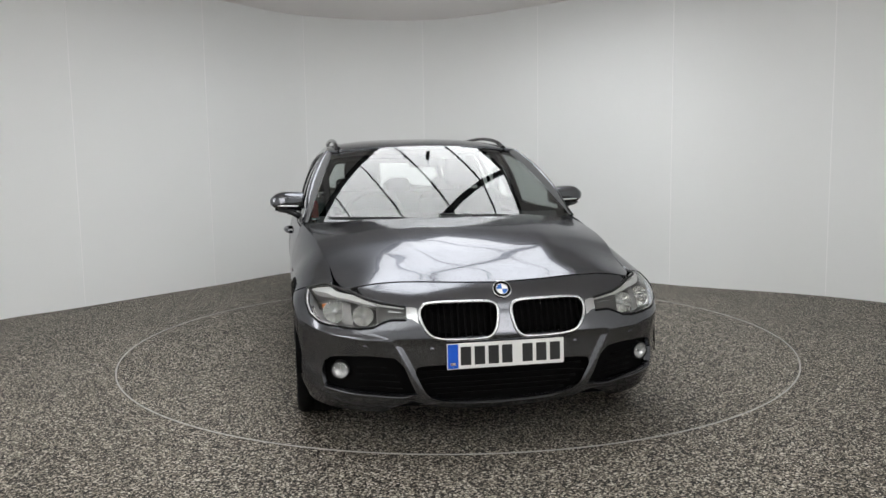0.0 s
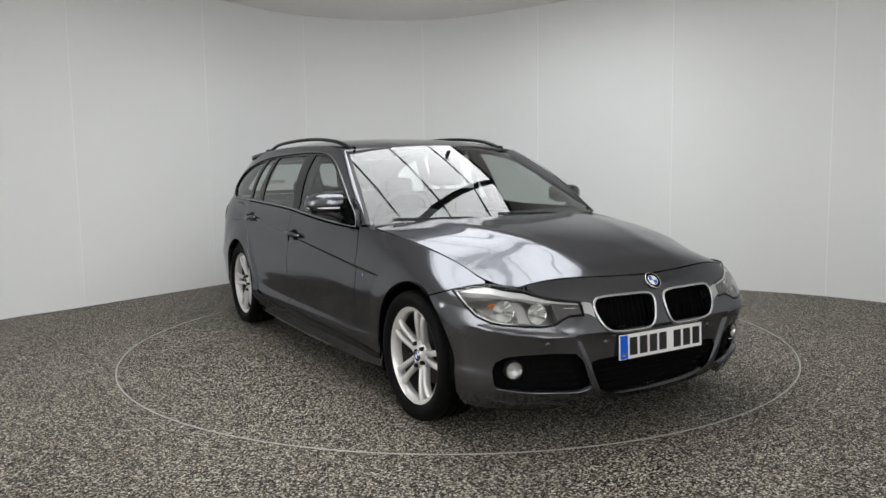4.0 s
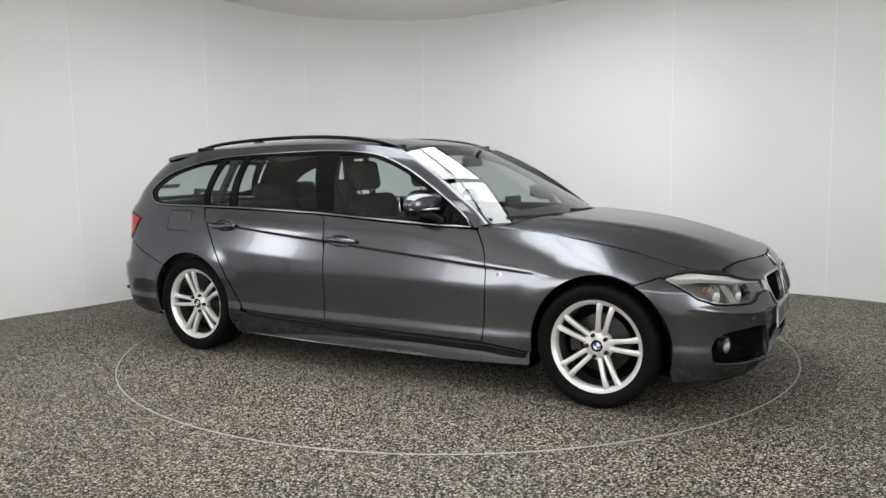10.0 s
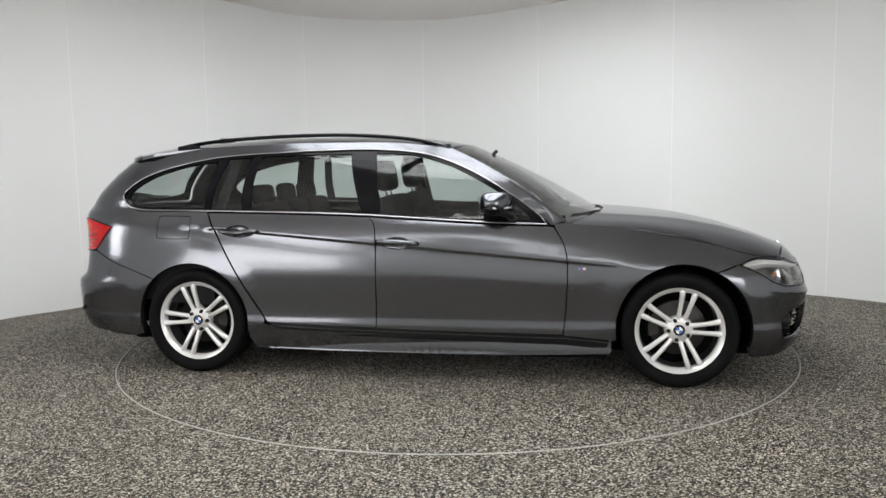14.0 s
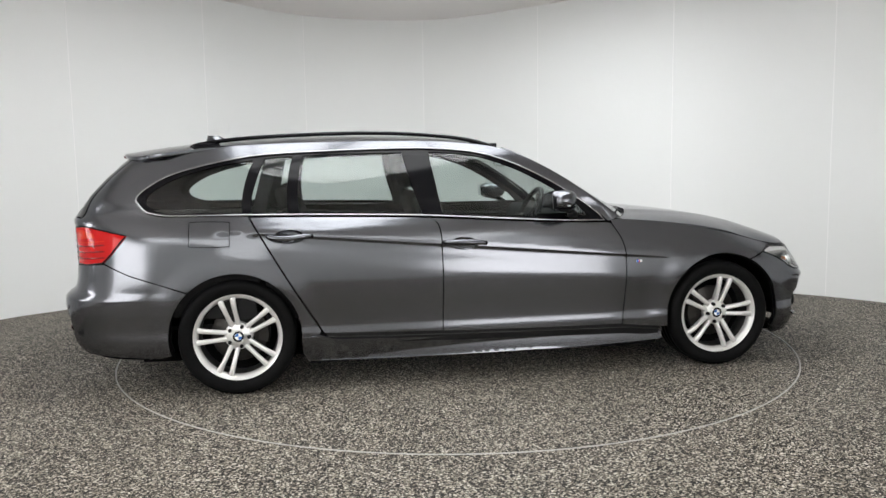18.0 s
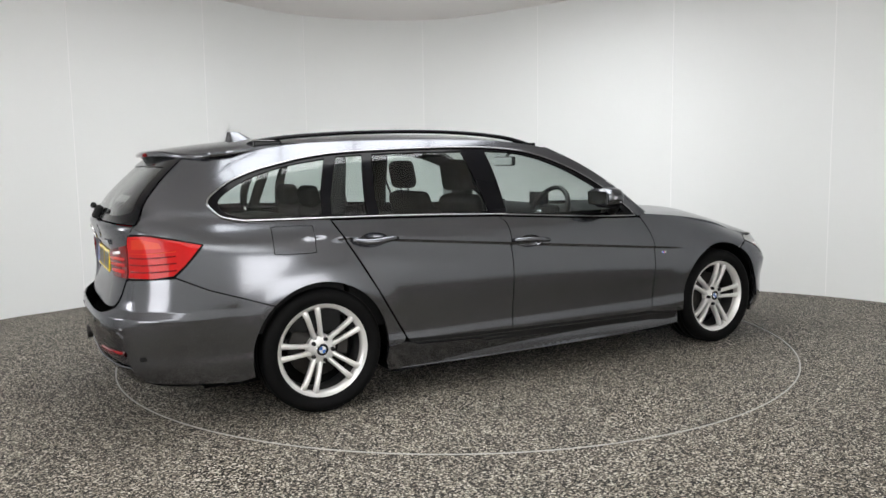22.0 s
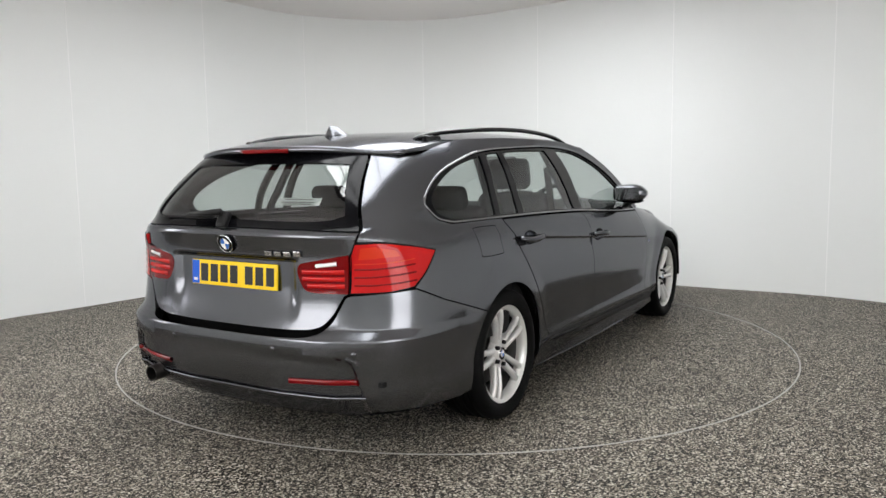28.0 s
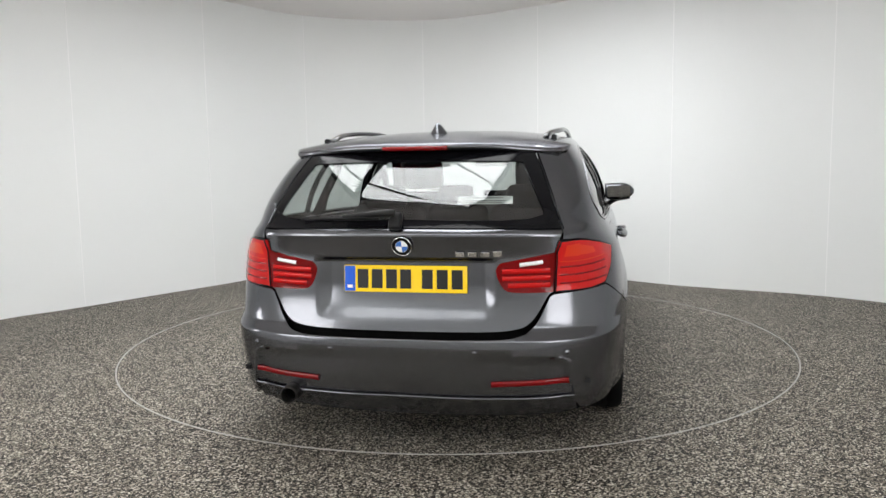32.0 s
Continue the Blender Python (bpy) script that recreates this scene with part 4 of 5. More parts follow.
    for i, t in enumerate(ts):
        for j, z in enumerate(zs):
            p = Vector(body(t, z))
            n = Vector((p.x * 0.4 if abs(p.x) > 1.9 else 0, p.y, 0)).normalized()
            grid[i, j] = p - n * 0.035 - Vector((math.copysign(0.03, p.x) if abs(p.x) > 1.9 else 0, 0, 0))
            vs.append(grid[i, j])
    nz = len(zs)
    for i in range(len(ts) - 1):
        for j in range(nz - 1):
            c = (grid[i, j] + grid[i + 1, j + 1]) / 2
            if min(math.hypot(c.x - AXLE, c.z - HUB_Z), math.hypot(c.x + AXLE, c.z - HUB_Z)) < ARCH + 0.03:
                continue
            if c.x > 0.8 and c.z > z_shut(min(c.x, 2.0)) - 0.07 or c.x > 1.6 and c.z > 0.5:
                continue
            if c.x < -1.70 and c.z > 0.45:
                continue
            fs.append((i * nz + j, (i + 1) * nz + j, (i + 1) * nz + j + 1, i * nz + j + 1))
    both("inner_shell", mesh_from("inner_shell", vs, fs, DARK), car)
    bm = box(3.9, 1.30, 0.05, 0.01, (0.0, 0, 0.175))
    box(2.05, 1.68, 0.05, 0.01, (0.0, 0, 0.170), bm)
    part("floor_pan", bm_mesh("floor_pan", bm, DARK), car)
    for sx in (1, -1):
        prof = [(0.360, -0.886), (0.374, -0.84), (0.382, -0.55)]
        vs, fs, n = [], [], 28
        for i in range(n + 1):
            ang = radians(-5 + 190 * i / n)
            vs += [(sx * (AXLE + 0.012) + rr * math.cos(ang), y, HUB_Z + 0.006 + rr * math.sin(ang)) for rr, y in prof]
        for i in range(n):
            for j in range(2):
                fs.append((i * 3 + j, (i + 1) * 3 + j, (i + 1) * 3 + j + 1, i * 3 + j + 1))
        fs.append(tuple(i * 3 + 2 for i in range(n + 1)))
        both("arch_liner", mesh_from("arch_liner", vs, fs, DARK, False), car)
    return car


car = build_car()


def on_skin(x, z, lift=0.0, side=-1):
    """A place on the flank, with its outward normal."""
    t, e = t_of(x, z), 1e-3
    p = Vector(body(t, z, side))
    da = Vector(body(t + e, z, side)) - Vector(body(t - e, z, side))
    db = Vector(body(t, z + e, side)) - Vector(body(t, z - e, side))
    n = da.cross(db).normalized()
    if n.y * side < 0:
        n = -n
    return p + n * lift, n


def on_end(surf, width, w, z, lift=0.0):
    """A place on the nose or tail at half-width w, with its outward normal."""
    a, e = width(w, z) if abs(w) > 1e-6 else 0.0, 1e-3
    p = Vector(surf(a, z))
    da = Vector(surf(a + e, z)) - Vector(surf(a - e, z))
    db = Vector(surf(a, z + e)) - Vector(surf(a, z - e))
    n = da.cross(db).normalized()
    if n.x * p.x < 0:
        n = -n
    return p + n * lift, n


def facing(p, n, up=Vector((0, 0, 1))):
    """A pose at p whose local z is n and whose local y is as near up as can be."""
    x = up.cross(n).normalized()
    y = n.cross(x)
    return Matrix.Translation(p) @ Matrix((x, y, n)).transposed().to_4x4()


def vf_mesh(name, vf, mat, sm=True):
    return mesh_from(name, vf[0], vf[1], mat, sm)


# ---- wheels ----
def build_wheel(car, spin, m, back):
    """Double-spoke alloy wheel; its face looks along -y."""
    rim = [(0.236, -0.004), (0.240, 0.0), (0.241, 0.006), (0.236, 0.012), (0.228, 0.012), (0.222, 0.022), (0.218, 0.045), (0.212, 0.045), (0.212, 0.016), (0.222, 0.004)]
    v, f = lathe(rim, 72, "y", True)
    bm = bmesh.new()
    bm.from_mesh(vf_mesh("rim", (v, f), ALLOY))
    rs = [0.045, 0.075, 0.115, 0.155, 0.19, 0.213, 0.228]
    ys = [0.030, 0.024, 0.014, 0.006, 0.003, 0.005, 0.010]
    spokes = []
    for k in range(5):
        for sgn in (-1, 1):
            base = radians(spin + 72 * k)
            vs, ring = [], 8
            for i, (r, y) in enumerate(zip(rs, ys)):
                t = i / (len(rs) - 1)
                off = sgn * (0.0140 + 0.024 * t ** 0.9)
                hw = 0.0145 - 0.0035 * math.sin(math.pi * min(1, t * 1.1)) + 0.0045 * t
                th = 0.040 - 0.016 * t
                prof = [(-hw, y + 0.010), (-hw * 0.72, y + 0.001), (-hw * 0.2, y - 0.0015), (hw * 0.35, y - 0.001), (hw * 0.78, y + 0.002), (hw, y + 0.011), (hw * 0.7, y + th), (-hw * 0.7, y + th)]
                for dx, yy in prof:
                    a, b = off + dx, r
                    vs.append((b * math.cos(base) - a * math.sin(base), yy, b * math.sin(base) + a * math.cos(base)))
            fs = []
            for i in range(len(rs) - 1):
                for j in range(ring):
                    fs.append((i * ring + j, i * ring + (j + 1) % ring, (i + 1) * ring + (j + 1) % ring, (i + 1) * ring + j))
            fs += [tuple(range(ring)), tuple((len(rs) - 1) * ring + j for j in range(ring))]
            spokes.append(mesh_from("spoke", vs, fs, ALLOY))
    tmp = vf_mesh("hub", lathe([(0.0, 0.020), (0.036, 0.020), (0.040, 0.024), (0.062, 0.026), (0.074, 0.034), (0.078, 0.06), (0.0, 0.07)], 40, "y"), ALLOY)
    bm.from_mesh(tmp)
    bpy.data.meshes.remove(tmp)
    wheel = part("wheel", bm_mesh("wheel", bm, ALLOY, True, 40), car, "silver five double-spoke alloy wheel", m)
    for me in spokes:
        bs = bmesh.new()
        bs.from_mesh(me)
        part("spoke", bm_mesh("spoke", bs, ALLOY, True, 50), wheel)
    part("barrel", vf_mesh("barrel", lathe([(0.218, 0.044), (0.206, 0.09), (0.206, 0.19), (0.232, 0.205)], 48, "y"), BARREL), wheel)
    tyre = [(0.232, 0.006), (0.240, -0.006), (0.252, -0.016), (0.275, -0.022), (0.295, -0.020), (0.307, -0.012), (0.314, 0.002), (0.3165, 0.02), (0.3165, 0.045), (0.311, 0.047), (0.311, 0.055), (0.3175, 0.057), (0.3175, 0.095), (0.312, 0.097), (0.312, 0.105), (0.3175, 0.107), (0.3175, 0.145), (0.311, 0.147), (0.311, 0.155), (0.3165, 0.157), (0.3165, 0.185), (0.314, 0.20), (0.305, 0.215), (0.28, 0.225), (0.25, 0.218), (0.23, 0.205)]
    part("tyre", vf_mesh("tyre", lathe(tyre, 96, "y", True), RUBBER), wheel, "black low-profile rubber tyre")
    disc = [(0.05, 0.075), (0.062, 0.085), (0.075, 0.098), (0.150, 0.098), (0.152, 0.100), (0.152, 0.118), (0.150, 0.120), (0.05, 0.12)]
    part("brake_disc", vf_mesh("brake_disc", lathe(disc, 48, "y"), BRAKE), wheel)
    bm = bmesh.new()
    n = 9
    sect = [(0.105, 0.080), (0.158, 0.076), (0.168, 0.09), (0.168, 0.13), (0.105, 0.135)]
    vs, fs = [], []
    c0 = radians(8 if back else 172)
    for i in range(n):
        a = c0 + radians(-26 + 52 * i / (n - 1))
        vs += [(r * math.cos(a), y, r * math.sin(a)) for r, y in sect]
    for i in range(n - 1):
        fs += [(i * 5 + j, i * 5 + (j + 1) % 5, (i + 1) * 5 + (j + 1) % 5, (i + 1) * 5 + j) for j in range(5)]
    fs += [tuple(range(5)), tuple((n - 1) * 5 + j for j in range(5))]
    part("brake_caliper", mesh_from("brake_caliper", vs, fs, BRAKE, False), wheel)
    for k in range(5):
        a = radians(spin + 36 + 72 * k)
        bm = bmesh.new()
        bmesh.ops.create_cone(bm, cap_ends=True, segments=10, radius1=0.0115, radius2=0.0095, depth=0.02,
                              matrix=Matrix.Translation((0.056 * math.cos(a), 0.020, 0.056 * math.sin(a))) @ Matrix.Rotation(radians(90), 4, "X"))
        part("wheel_bolt", bm_mesh("wheel_bolt", bm, BLACK), wheel)
    build_roundel(wheel, Matrix.Translation((0, 0.0185, 0)) @ Matrix.Rotation(radians(90), 4, "X"), 0.031, True)
    # backing drum that closes the view through the spokes
    part("dust_shield", vf_mesh("dust_shield", lathe([(0.0, 0.135), (0.207, 0.135)], 32, "y"), DARK), wheel)
    return wheel


def build_roundel(parent, m, r, flat=False):
    """A round enamel emblem: dark ring, chrome rim, four blue and white quarters. Local z is outward."""
    ob = part("emblem", vf_mesh("emblem", lathe([(0.0, -0.004), (r, -0.004), (r, 0.001), (r * 0.96, 0.0022), (r * 0.94, 0.0012), (r * 0.66, 0.0012), (0.0, 0.0012)], 40, "z"), GLOSSBLACK), parent, "round enamel emblem", m)
    under, mm = (parent, m) if flat else (ob, None)
    part("rim", vf_mesh("rim", lathe([(r * 1.0, -0.003), (r * 1.03, 0.0), (r * 1.0, 0.003), (r * 0.955, 0.0026), (r * 0.95, 0.001)], 40, "z"), CHROME), under, "", mm)
    part("inner_rim", vf_mesh("inner_rim", lathe([(r * 0.64, 0.001), (r * 0.635, 0.0026), (r * 0.60, 0.0026), (r * 0.595, 0.001)], 36, "z"), CHROME), under, "", mm)
    for k in range(4):
        vs = [(0, 0, 0.0018)] + [(r * 0.60 * math.cos(radians(90 * k + 9 * i)), r * 0.60 * math.sin(radians(90 * k + 9 * i)), 0.0018) for i in range(11)]
        part("quarter", mesh_from("quarter", vs, [(0, i, i + 1) for i in range(1, 11)], BLUEENAMEL if k % 2 else WHITEENAMEL, False), under, "", mm)
    return ob


def build_plate(car, m, base, name):
    """A number plate; its characters are plain bars. Local x to the reader's right, z outward."""
    ob = part(name, bm_mesh(name, box(0.52, 0.111, 0.008, 0.003), base), car, "", m)
    part("band", bm_mesh("band", box(0.046, 0.105, 0.001, 0, (-0.234, 0, 0.0042)), BLUE), ob, "blue edge band")
    part("band_mark", bm_mesh("band_mark", box(0.022, 0.012, 0.001, 0, (-0.234, -0.033, 0.005)), WHITEPLATE if base is YELLOWPLATE else SATIN), ob)
    for k, x in enumerate((-0.178, -0.117, -0.056, 0.004, 0.095, 0.157, 0.219)):
        part("character_bar", bm_mesh("character_bar", box(0.046, 0.079, 0.0012, 0, (x, 0.0, 0.0044)), INK), ob)
    return ob


def build_front(car):
    f = lambda pts: [(-fw(w, z), z) for w, z in pts]
    kid = smooth(KIDNEY, 5, True)
    for side in (1, -1):
        me = sweep_on("grille", front, f(kid), 0.0070, SATIN, car, 0.8, 0.002)
        g = part("grille", me if side == 1 else mirrored(me), car, "chrome-rimmed kidney grille with black slats")
        poly = np.array(kid)
        for k in range(11):
            w = 0.055 + 0.029 * k
            hits = []
            for i in range(len(poly)):
                p, q = poly[i], poly[(i + 1) % len(poly)]
                if (p[0] - w) * (q[0] - w) < 0:
                    hits.append(p[1] + (q[1] - p[1]) * (w - p[0]) / (q[0] - p[0]))
            if len(hits) < 2:
                continue
            z0, z1 = min(hits), max(hits)
            pts = [on_end(front, fw, -w, z, -0.022)[0] for z in np.linspace(z0, z1, 6)]
            if side == -1:
                pts = [Vector((p.x, -p.y, p.z)) for p in pts]
            part("slat", vf_mesh("slat", tube(pts, 0.005, 6), DARK), g)
        back = sheet("grille_backing", front, f(kid), DARK, 0.04, 0.0, lift=-0.06)
        part("grille_backing", back if side == 1 else mirrored(back), g)
    # lower grilles
    for k, z in enumerate((0.225, 0.255, 0.285, 0.315, 0.345)):
        wide = 0.29 + 0.08 * min(1, k / 3)
        pts = [on_end(front, fw, w, z, -0.035)[0] for w in np.linspace(-wide, wide, 13) if abs(w) > 1e-9 or True]
        part("intake_bar", vf_mesh("intake_bar", tube(pts, 0.005, 6), DARK), car)
    for side in (-1, 1):
        for z, w0, w1 in ((0.28, 0.45, 0.63), (0.31, 0.46, 0.63), (0.34, 0.48, 0.64), (0.37, 0.52, 0.64)):
            pts = [on_end(front, fw, side * w, z, -0.02)[0] for w in np.linspace(w0, w1, 5)]
            part("intake_bar", vf_mesh("intake_bar", tube(pts, 0.004, 6), DARK), car)
        # fog lamp
        p, n = on_end(front, fw, side * 0.712, 0.352, -0.018)
        n = (n + Vector((1.4, 0, 0))).normalized()
        fl = part("fog_lamp", vf_mesh("fog_lamp", lathe([(0.041, -0.03), (0.041, 0.0), (0.038, 0.003), (0.036, -0.002)], 32, "z"), BLACK), car, "round fog lamp", facing(p, n))
        part("reflector", vf_mesh("reflector", lathe([(0.036, -0.002), (0.030, -0.010), (0.018, -0.017), (0.006, -0.019), (0.005, -0.008), (0.0, -0.008)], 14, "z"), HOUSING, False), fl)
        part("lens", vf_mesh("lens", lathe([(0.0365, 0.0), (0.028, 0.006), (0.015, 0.009), (0.0, 0.010)], 28, "z"), LENS), fl)
        # head lamp: dark housing, two reflectors, pale brow strip, black gaskets
        low = [(0.430, 0.604), (0.432, 0.590), (0.49, 0.590), (0.525, 0.578), (0.566, 0.560), (0.619, 0.554), (0.681, 0.557), (0.75, 0.562), (0.786, 0.570)]
        out = f(low) + [(-a, b) for a, b in S([(1.885, 0.593), (1.828, 0.631), (1.780, 0.655), (1.722, 0.676), (1.772, 0.692), (1.82, 0.700), (1.87, 0.700)])] + f([(0.645, 0.686), (0.585, 0.660), (0.529, 0.646), (0.432, 0.630)])
        bz = sheet("bezel", front, out, LAMPBED, 0.03, -0.065, lift=-0.085)
        bz2 = part("headlamp_bezel", bz if side == -1 else mirrored(bz), car, "dark grey headlamp housing")
        for w, z, r in ((0.610, 0.607, 0.046), (0.735, 0.617, 0.050)):
            p, n = on_end(front, fw, side * w, z, -0.030)
            n = (n * 0.45 + Vector((1, 0, 0.02))).normalized()
            part("reflector", vf_mesh("reflector", lathe([(r * 1.0, -0.006), (r * 0.97, -0.008), (r * 0.90, -0.018), (r * 0.74, -0.032), (r * 0.52, -0.044), (r * 0.3, -0.052), (0.0, -0.055)], 14, "z"), LAMPCHROME, False), bz2, "chrome reflector bowl", facing(p, n))
            part("bulb_shield", vf_mesh("bulb_shield", lathe([(0.012, -0.054), (0.012, -0.022), (0.009, -0.016), (0.0, -0.015)], 16, "z"), HOUSING), bz2, "", facing(p, n))
        me = sheet("light_guide", front, f([(0.652, 0.565), (0.698, 0.567), (0.694, 0.655), (0.662, 0.650)]), LAMPBED, 0.03, 0.012, lift=-0.030)
        part("light_guide", me if side == -1 else mirrored(me), bz2, "pale silver panel between the bowls")
        me = sweep_on("lens_edge", front, f([(0.70, 0.553), (0.75, 0.560), (0.786, 0.567)]) + [(-a, b) for a, b in S([(1.885, 0.590), (1.828, 0.628), (1.780, 0.653), (1.735, 0.674)])], 0.004, LAMPSILVER, car, 0.6, -0.004, False)
        part("lens_edge", me if side == -1 else mirrored(me), bz2, "pale edge of the lens")
        hi_line = smooth([(0.432, 0.634), (0.529, 0.648), (0.585, 0.662), (0.640, 0.683)], 4)
        brow = f(hi_line) + [(-a, b) for a, b in S([(1.87, 0.699), (1.82, 0.701), (1.772, 0.693), (1.735, 0.681), (1.79, 0.678), (1.87, 0.680)])] + f([(0.655, 0.664), (0.585, 0.648), (0.529, 0.640), (0.432, 0.630)])
        me = sheet("lamp_brow", front, brow, LAMPSILVER, 0.02, 0.03, lift=-0.010)
        part("lamp_brow", me if side == -1 else mirrored(me), bz2, "pale silver brow strip")
        me = sheet("lamp_block", front, f([(0.426, 0.590), (0.49, 0.590), (0.522, 0.580), (0.545, 0.570), (0.550, 0.640), (0.529, 0.640), (0.426, 0.628)]), LAMPGREY, 0.03, 0.03, lift=-0.012)
        part("lamp_block", me if side == -1 else mirrored(me), bz2)
        me = sweep_on("lamp_strip", front, f([(0.445, 0.616), (0.47, 0.617), (0.50, 0.620)]), 0.003, SATIN, car, 0.8, -0.010, False)
        part("lamp_strip", me if side == -1 else mirrored(me), bz2, "satin silver strip")
        p, n = on_end(front, fw, side * 0.775, 0.640, -0.030)
        part("indicator", bm_mesh("indicator", box(0.036, 0.022, 0.010, 0.004), AMBER), bz2, "amber indicator", facing(p, Vector((1, 0, 0))))
        gk = f([(0.424, 0.583), (0.49, 0.583), (0.522, 0.572), (0.564, 0.552), (0.619, 0.546), (0.681, 0.549), (0.75, 0.554), (0.786, 0.561)]) + [(-a, b) for a, b in S([(1.885, 0.585), (1.828, 0.623), (1.780, 0.648), (1.712, 0.676)])]
        me = sweep_on("lamp_gasket", front, gk, 0.0055, GLOSSBLACK, car, 0.6, 0.0, False)
        part("lamp_gasket", me if side == -1 else mirrored(me), bz2, "black lamp gasket")
        up = f([(0.424, 0.637), (0.529, 0.653), (0.585, 0.668), (0.645, 0.692)]) + [(-a, b) for a, b in S([(1.92, 0.703), (1.87, 0.706), (1.82, 0.706), (1.772, 0.699), (1.712, 0.678)])]
        me = sweep_on("lamp_gasket", front, up, 0.006, BLACK, car, 0.7, -0.002, False)
        part("lamp_gasket", me if side == -1 else mirrored(me), bz2, "black lamp gasket")
        # chrome cheek between lamp and grille
        ck = sheet("grille_cheek", front, f([(0.374, 0.568), (0.376, 0.628), (0.40, 0.634), (0.421, 0.634), (0.421, 0.590), (0.40, 0.586)]), SATIN, 0.02, 0.01, lift=0.003)
        part("grille_cheek", ck if side == -1 else mirrored(ck), bz2, "satin silver cheek")
        # lower lip of the intake
        lip = f(smooth([(0.765, 0.272), (0.66, 0.258), (0.54, 0.250), (0.44, 0.250), (0.405, 0.258)], 4))
        me = sweep_on("intake_lip", front, lip, 0.0045, PAINT, car, 0.9, 0.004, False)
        part("intake_lip", me if side == -1 else mirrored(me), car)
    p, n = on_end(front, fw, 0.0, 0.692, 0.004)
    build_roundel(car, facing(p, n), 0.041)
    p, n = on_end(front, fw, 0.0, 0.425, 0.012)
    build_plate(car, facing(p, Vector((1, 0, 0.04)).normalized()), WHITEPLATE, "front_number_plate")
    for w in (-0.60, -0.32, 0.32, 0.60):
        p, n = on_end(front, fw, w, 0.47 if abs(w) > 0.5 else 0.455, 0.001)
        part("parking_sensor", vf_mesh("parking_sensor", lathe([(0.0, 0.0015), (0.010, 0.0015), (0.0115, 0.0), (0.0115, -0.004)], 16, "z"), PAINT), car, "", facing(p, n))


def build_rear(car):
    p, n = on_end(rear, rw, 0.0, 0.912, 0.004)
    build_roundel(car, facing(p, n), 0.041)
    p, n = on_end(rear_gate, rw, 0.0, 0.772, 0.008)
    build_plate(car, facing(p, Vector((-1, 0, 0.06)).normalized()), YELLOWPLATE, "rear_number_plate")
    # chrome badge: four plain blocks
    for k, w in enumerate((-0.235, -0.285, -0.335, -0.385)):
        p, n = on_end(rear, rw, w, 0.878 if k < 3 else 0.880, 0.002)
        bm = box(0.036, 0.021 if k < 3 else 0.025, 0.004, 0.0015)
        part("badge", bm_mesh("badge", bm, CHROME), car, "chrome badge block", facing(p, n))
    for side in (-1, 1):
        # bumper reflector
        pts = [(rw(side * w, z), z) for w, z in smooth([(0.362, 0.361), (0.45, 0.365), (0.56, 0.369), (0.668, 0.374)], 4)]
        part("bumper_reflector", sweep_on("bumper_reflector", rear, pts, 0.0125, DEEPRED, car, 0.5, 0.004, False), car, "dark red reflector strip")
        for w in (0.30, 0.66):
            p, n = on_end(rear, rw, side * w, 0.49, 0.001)
            part("parking_sensor", vf_mesh("parking_sensor", lathe([(0.0, 0.0015), (0.010, 0.0015), (0.0115, 0.0), (0.0115, -0.004)], 16, "z"), PAINT), car, "", facing(p, n))
    # exhaust
    ex = [(0.033, 0.0), (0.037, 0.002), (0.038, 0.0), (0.038, -0.16), (0.032, -0.16), (0.032, 0.0)]
    part("exhaust_tip", vf_mesh("exhaust_tip", lathe(ex, 28, "z"), BRAKE), car, "dark metal exhaust tip", facing(Vector((-2.375, 0.50, 0.278)), Vector((-1, 0, -0.05)).normalized()))
    part("exhaust_bore", vf_mesh("exhaust_bore", lathe([(0.0, -0.05), (0.033, -0.05)], 20, "z"), DARK), car, "", facing(Vector((-2.375, 0.50, 0.278)), Vector((-1, 0, -0.05)).normalized()))
    # spoiler: underside, brake lamp
    def under(x, v):
        p = roof(x, v)
        return (p[0], p[1] * 0.985, p[2] - 0.030 - 0.045 * ease(x, -2.08, -1.90))
    edge = [(-1.86, -0.98), (-1.90, -0.975), (-1.962, -0.89), (-2.026, -0.65), (-2.07, -0.3), (-2.08, 0.0)]
    out = edge + [(x, -v) for x, v in reversed(edge[:-1])]
    part("spoiler_underside", sheet("spoiler_underside", under, out, GLOSSBLACK, 0.05, 0.0, flip=True), car, "black underside of the roof spoiler")
    rim_a = [Vector(roof(x, v)) - Vector((0.0, 0, 0.013)) for x, v in smooth(edge, 5)]
    rim_b = [Vector((p.x, -p.y, p.z)) for p in reversed(rim_a[:-1])]
    part("spoiler_lip", vf_mesh("spoiler_lip", tube(rim_a + rim_b, 0.0155, 10), PAINT), car)
    pts = [Vector(roof(-2.083 + 0.10 * v * v, v)) + Vector((-0.012, 0, -0.018)) for v in np.linspace(-0.26, 0.26, 11)]
    part("high_brake_lamp", vf_mesh("high_brake_lamp", tube(pts, 0.010, 8), DEEPRED), car, "red high-level brake lamp")
    # rear wiper
    p, n = on_end(rear, rw, 0.03, 1.005, 0.014)
    wp = part("rear_wiper", bm_mesh("rear_wiper", box(0.055, 0.075, 0.035, 0.012), BLACK), car, "black rear wiper", facing(p, n))
    a, _ = on_end(rear, rw, 0.03, 1.028, 0.045)
    b, _ = on_end(rear, rw, 0.25, 1.018, 0.030)
    c, _ = on_end(rear, rw, 0.44, 1.012, 0.015)
    inv = wp.matrix_basis.inverted()
    part("arm", vf_mesh("arm", tube([inv @ q for q in (a, a.lerp(b, 0.5), b)], [0.016, 0.013, 0.008], 8), BLACK), wp)
